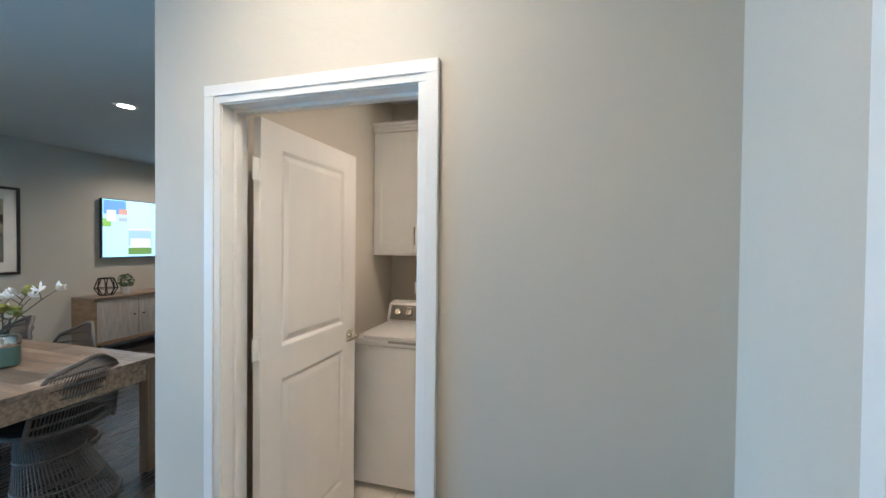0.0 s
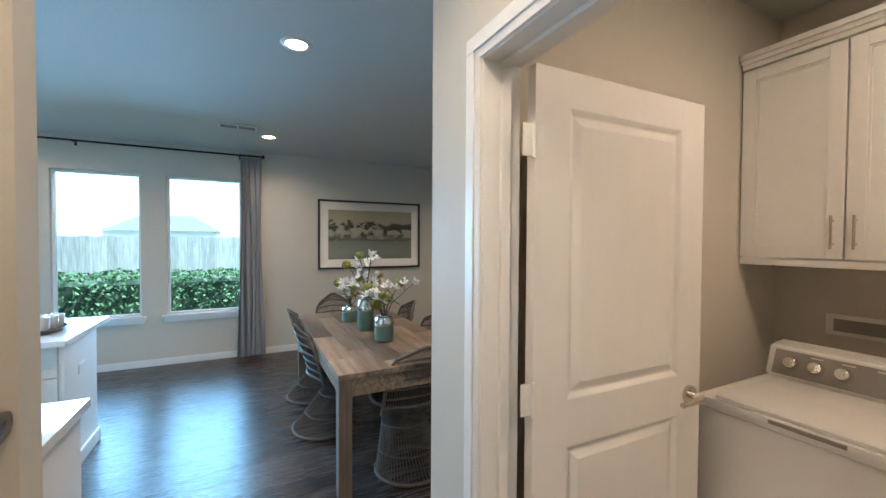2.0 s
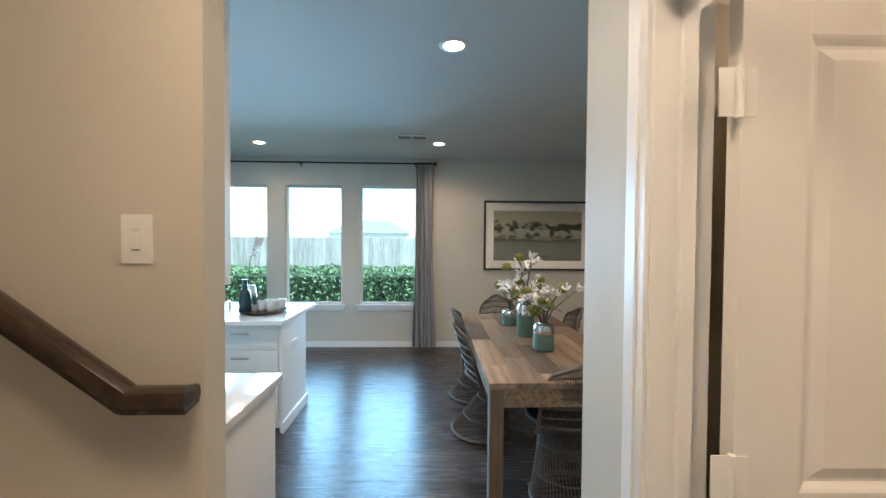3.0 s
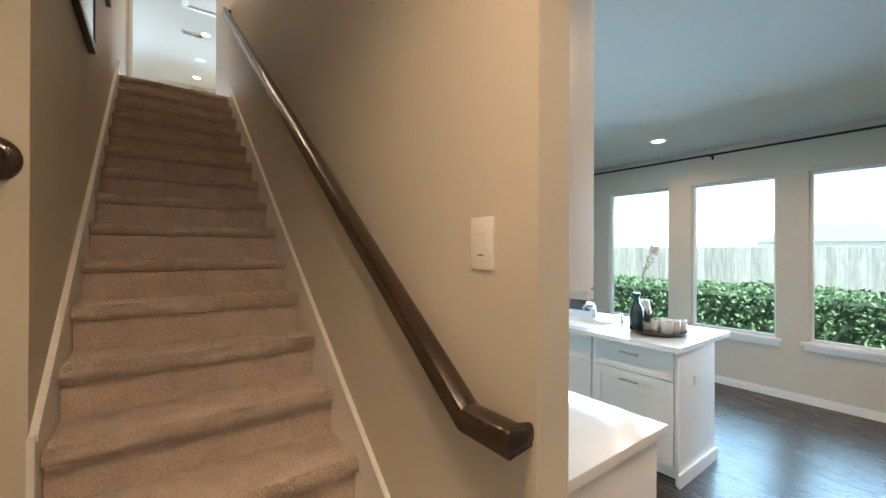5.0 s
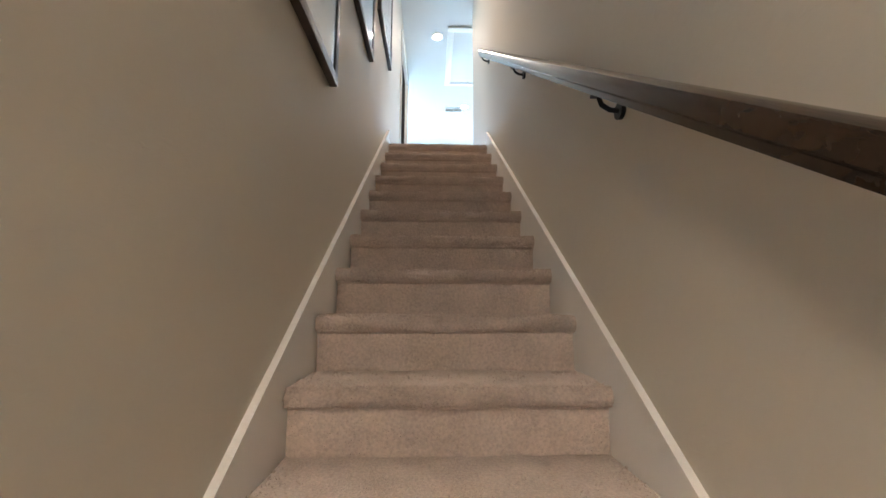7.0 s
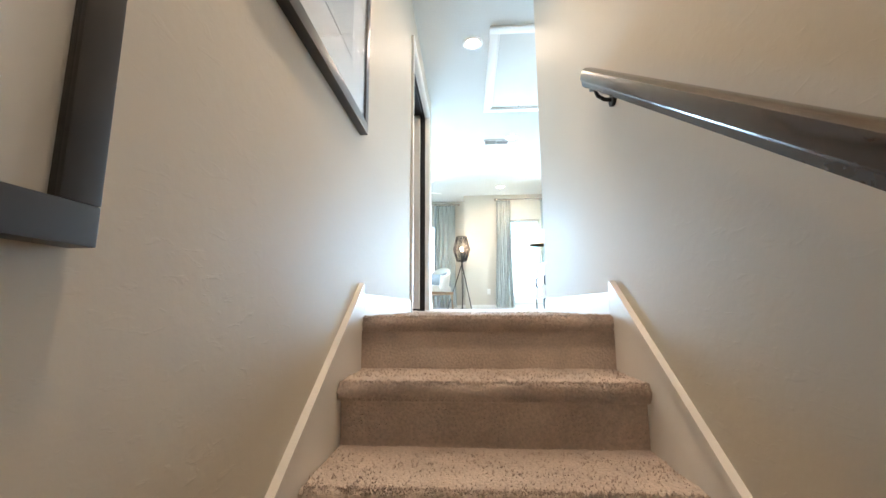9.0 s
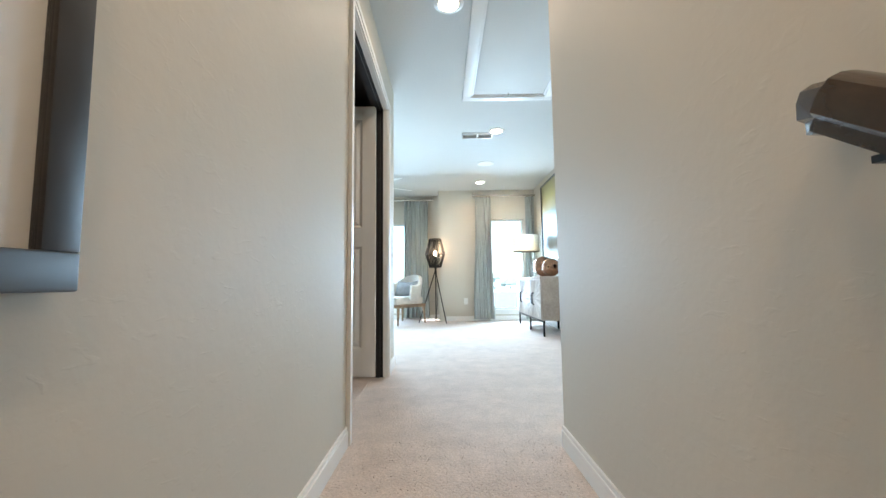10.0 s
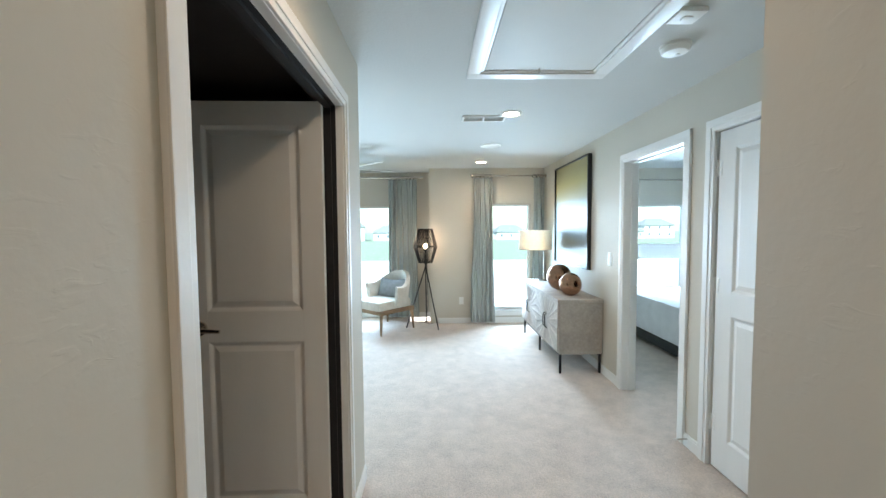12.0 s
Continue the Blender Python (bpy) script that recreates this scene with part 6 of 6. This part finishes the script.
sheet(bm, lambda u, v: ((u - 0.5) * 0.46, -0.055 * math.sin(math.pi * u) ** 0.6 * math.sin(math.pi * v) ** 0.6 + 0.06 - 0.1 * v * -1, 0.01 + v * 0.27 * (1 - 0.12 * math.sin(math.pi * u))), 14, 12)
bmesh.ops.remove_doubles(bm, verts=bm.verts[:], dist=0.001)
part("cover", bm, grey_cloth, pil, "", True)
fan2 = thing("ceiling_fan", pose(-1.62, 8.95, ZU), "white ceiling fan with unlit bowl in the loft", "ceiling fan")
fan_parts(fan2, white_plastic, 0.17, enamel)

# guest bedroom seen through the door
bed = thing("bed", pose(2.15, 7.95, ZF), "bed with plain white cover on a dark base", "bed")
box_part("base", (0.0, 2.0, 0.0, 1.55, 0.04, 0.17), mat("dark_bed_base", (0.04, 0.045, 0.045), 0.7, var=0.2), bed, 0.008)
bm = bmesh.new()
add_box(bm, -0.03, 2.0, -0.03, 1.58, 0.17, 0.60, 0.05)
part("cover", bm, mat("white_bedding_cover", (0.74, 0.75, 0.77), 0.9, var=0.05, scale=8, bump=0.006, bump_scale=14), bed, "", True)
for y in (0.05, 1.45):
    for x in (0.05, 1.9):
        box_part("leg", (x, x + 0.05, y, y + 0.05, 0, 0.04), black_metal, bed, 0)


# ---- outside ----
box_part("ground", (-400, 400, -400, 400, -0.45, -0.2), grass_mat, None, 0)
tagged(bpy.data.objects["ground"], "mown green lawn reaching to the horizon", "ground", "", "structure")
hedge = tagged(new("hedge"), "clipped dense green hedge along the back yard", "hedge")
hedge.location = (7.6, 0, -0.2)
bm = bmesh.new()
rnd = random.Random(12)
for i in range(11000):
    x, y = rnd.uniform(-0.55, 0.5), rnd.uniform(-5.5, 6.5)
    top = 1.10 + 0.10 * noise.noise(Vector((x * 2, y * 1.7, 0))) + 0.05 * noise.noise(Vector((x * 6, y * 6, 3)))
    if rnd.random() < 0.55:
        z = top + rnd.uniform(-0.06, 0.04)
    else:
        z, x = rnd.uniform(0.02, top), -0.55 + rnd.uniform(-0.06, 0.08) + 0.05 * noise.noise(Vector((y * 4, 0, x)))
        z = min(z, top)
    p = Vector((x, y, z))
    d = Vector((rnd.gauss(-0.4, 0.7), rnd.gauss(0, 0.8), rnd.gauss(0.5, 0.6))).normalized()
    s = d.orthogonal().normalized()
    s.rotate(Euler((rnd.uniform(0, 6), rnd.uniform(0, 6), 0)))
    q = d.cross(s).normalized()
    L = rnd.uniform(0.03, 0.055)
    bm.faces.new([bm.verts.new(p - s * L), bm.verts.new(p + q * L * 0.45), bm.verts.new(p + s * L), bm.verts.new(p - q * L * 0.45)])
tagged(part("foliage", bm, hedge_leaf, hedge), "", "", "", "stuff")
# Solid core behind the leaves, its dark green colour painted as inner shade.
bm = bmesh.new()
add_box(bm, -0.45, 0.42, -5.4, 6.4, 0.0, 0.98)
part("dark_core", bm, mat("hedge_core_shade", (0.03, 0.055, 0.03), 0.9, var=0.4, scale=12), hedge)
fence = tagged(new("fence"), "weathered grey board fence behind the hedge", "fence")
fence.location = (9.6, 0, -0.2)
me = None
for i in range(150):
    y = -11 + i * 0.145
    if me is None:
        bm = bmesh.new()
        add_box(bm, -0.01, 0.01, -0.069, 0.069, 0.0, 1.82, 0.003)
        me = mesh_of("board", bm, fence_wood)
    ob = new("board", me)
    ob.parent = fence
    ob.location = (0, y, 0.01 * math.sin(i * 2.3))
for z in (0.35, 1.0, 1.6):
    box_part("rail", (0.012, 0.05, -11.1, 10.8, z - 0.045, z + 0.045), fence_wood, fence, 0.003)


def house(m, w, d, h, roof, label):
    o = thing("house", m, label, "house", "neighbouring houses")
    box_part("wall", (-w / 2, w / 2, -d / 2, d / 2, 0, h), brick_wall, o, 0)
    bm = bmesh.new()
    e = 0.4
    v = [bm.verts.new(p) for p in ((-w / 2 - e, -d / 2 - e, h), (w / 2 + e, -d / 2 - e, h), (w / 2 + e, d / 2 + e, h), (-w / 2 - e, d / 2 + e, h), (-w / 4, 0, h + roof), (w / 4, 0, h + roof))]
    for f in ((0, 1, 5, 4), (1, 2, 5), (2, 3, 4, 5), (3, 0, 4), (3, 2, 1, 0)):
        bm.faces.new([v[i] for i in f])
    part("roof", bm, roof_mat, o)
    for z in ((1.0, 3.9) if h > 4 else (1.0,)):
        for x in (-w / 3, 0, w / 3):
            win = box_part("window", (x - 0.5, x + 0.5, -d / 2 - 0.04, -d / 2 + 0.02, z, z + 1.4), white, o, 0.01)
            box_part("pane", (x - 0.43, x + 0.43, -d / 2 - 0.05, -d / 2 - 0.039, z + 0.07, z + 1.33), mat_pane, win, 0)
    return o


mat_pane = mat("far_window_pane", (0.12, 0.15, 0.18), 0.1, var=0.1)
house(pose(75, 10, -0.2, 0, 0, 90), 14, 10, 3.0, 2.6, "single-storey pale house beyond the fence")
house(pose(80, -26, -0.2, 0, 0, 90), 13, 10, 3.0, 2.4, "single-storey pale house beyond the fence")
for i in range(15):
    house(pose(-118 + i * 16.5, 168 + 9 * math.sin(i * 2.1), -0.2, 0, 0, 11 * math.sin(i * 1.7)), 12 + i % 3, 10, 5.6 if i % 3 else 3.2, 3.0, "pale brick house far across the street")
road = box_part("road", (-200, 200, 24, 62, -0.2, -0.17), mat("pale_concrete_road", (0.50, 0.49, 0.46), 0.9, var=0.1, scale=2), None, 0)
tagged(road, "wide pale concrete street in front of the house", "road", "", "structure")
pave = box_part("pavement", (-200, 200, 19.0, 21.5, -0.2, -0.16), mat("concrete", (0.46, 0.45, 0.42), 0.9, var=0.1), None, 0)
tagged(pave, "pale concrete pavement along the street", "pavement", "", "structure")

# ---- pieces of the floors ----
planks = bpy.data.objects["floor"]
bm = bmesh.new()
PW, PL = 0.178, 1.22
add_box(bm, -PW / 2 + 0.0008, PW / 2 - 0.0008, -PL / 2 + 0.0008, PL / 2 - 0.0008, -0.010, 0.0, 0.0012)
pm = mesh_of("plank", bm, plank_wood)
made = 0
for i in range(int(6.6 / PW) + 1):
    x = -1.93 + PW / 2 + i * PW
    off = (i * 0.437) % PL
    for j in range(9):
        y = -6.9 + off + j * PL
        if x > 4.70 or y > 2.9:
            continue
        if x < 0.06 and (y < YL - PL / 2 + 0.05 or y > -0.2):
            continue
        if made < 300:
            ob = new("plank", pm)
            ob.parent = planks
            ob.location = (x, y, 0.0)
            made += 1
tl_ = tagged(new("floor_laundry"), "beige square ceramic floor tiles", "floor", "", "structure")
bm = bmesh.new()
add_box(bm, -0.222, 0.222, -0.222, 0.222, 0.0, 0.008, 0.0015)
tm = mesh_of("tile", bm, tile)
for i in range(5):
    for j in range(5):
        x, y = -0.34 - i * 0.45, YL - 0.02 - 0.225 - j * 0.45
        if y < -3.9:
            continue
        ob = new("tile", tm)
        ob.parent = tl_
        ob.location = (x, y, -0.002)
bm = bmesh.new()
add_box(bm, -2.4, -0.115, -3.87, YL - 0.003, -0.011, 0.002)
part("grout", bm, mat("grey_grout", (0.36, 0.34, 0.31), 0.9, var=0.1), tl_)
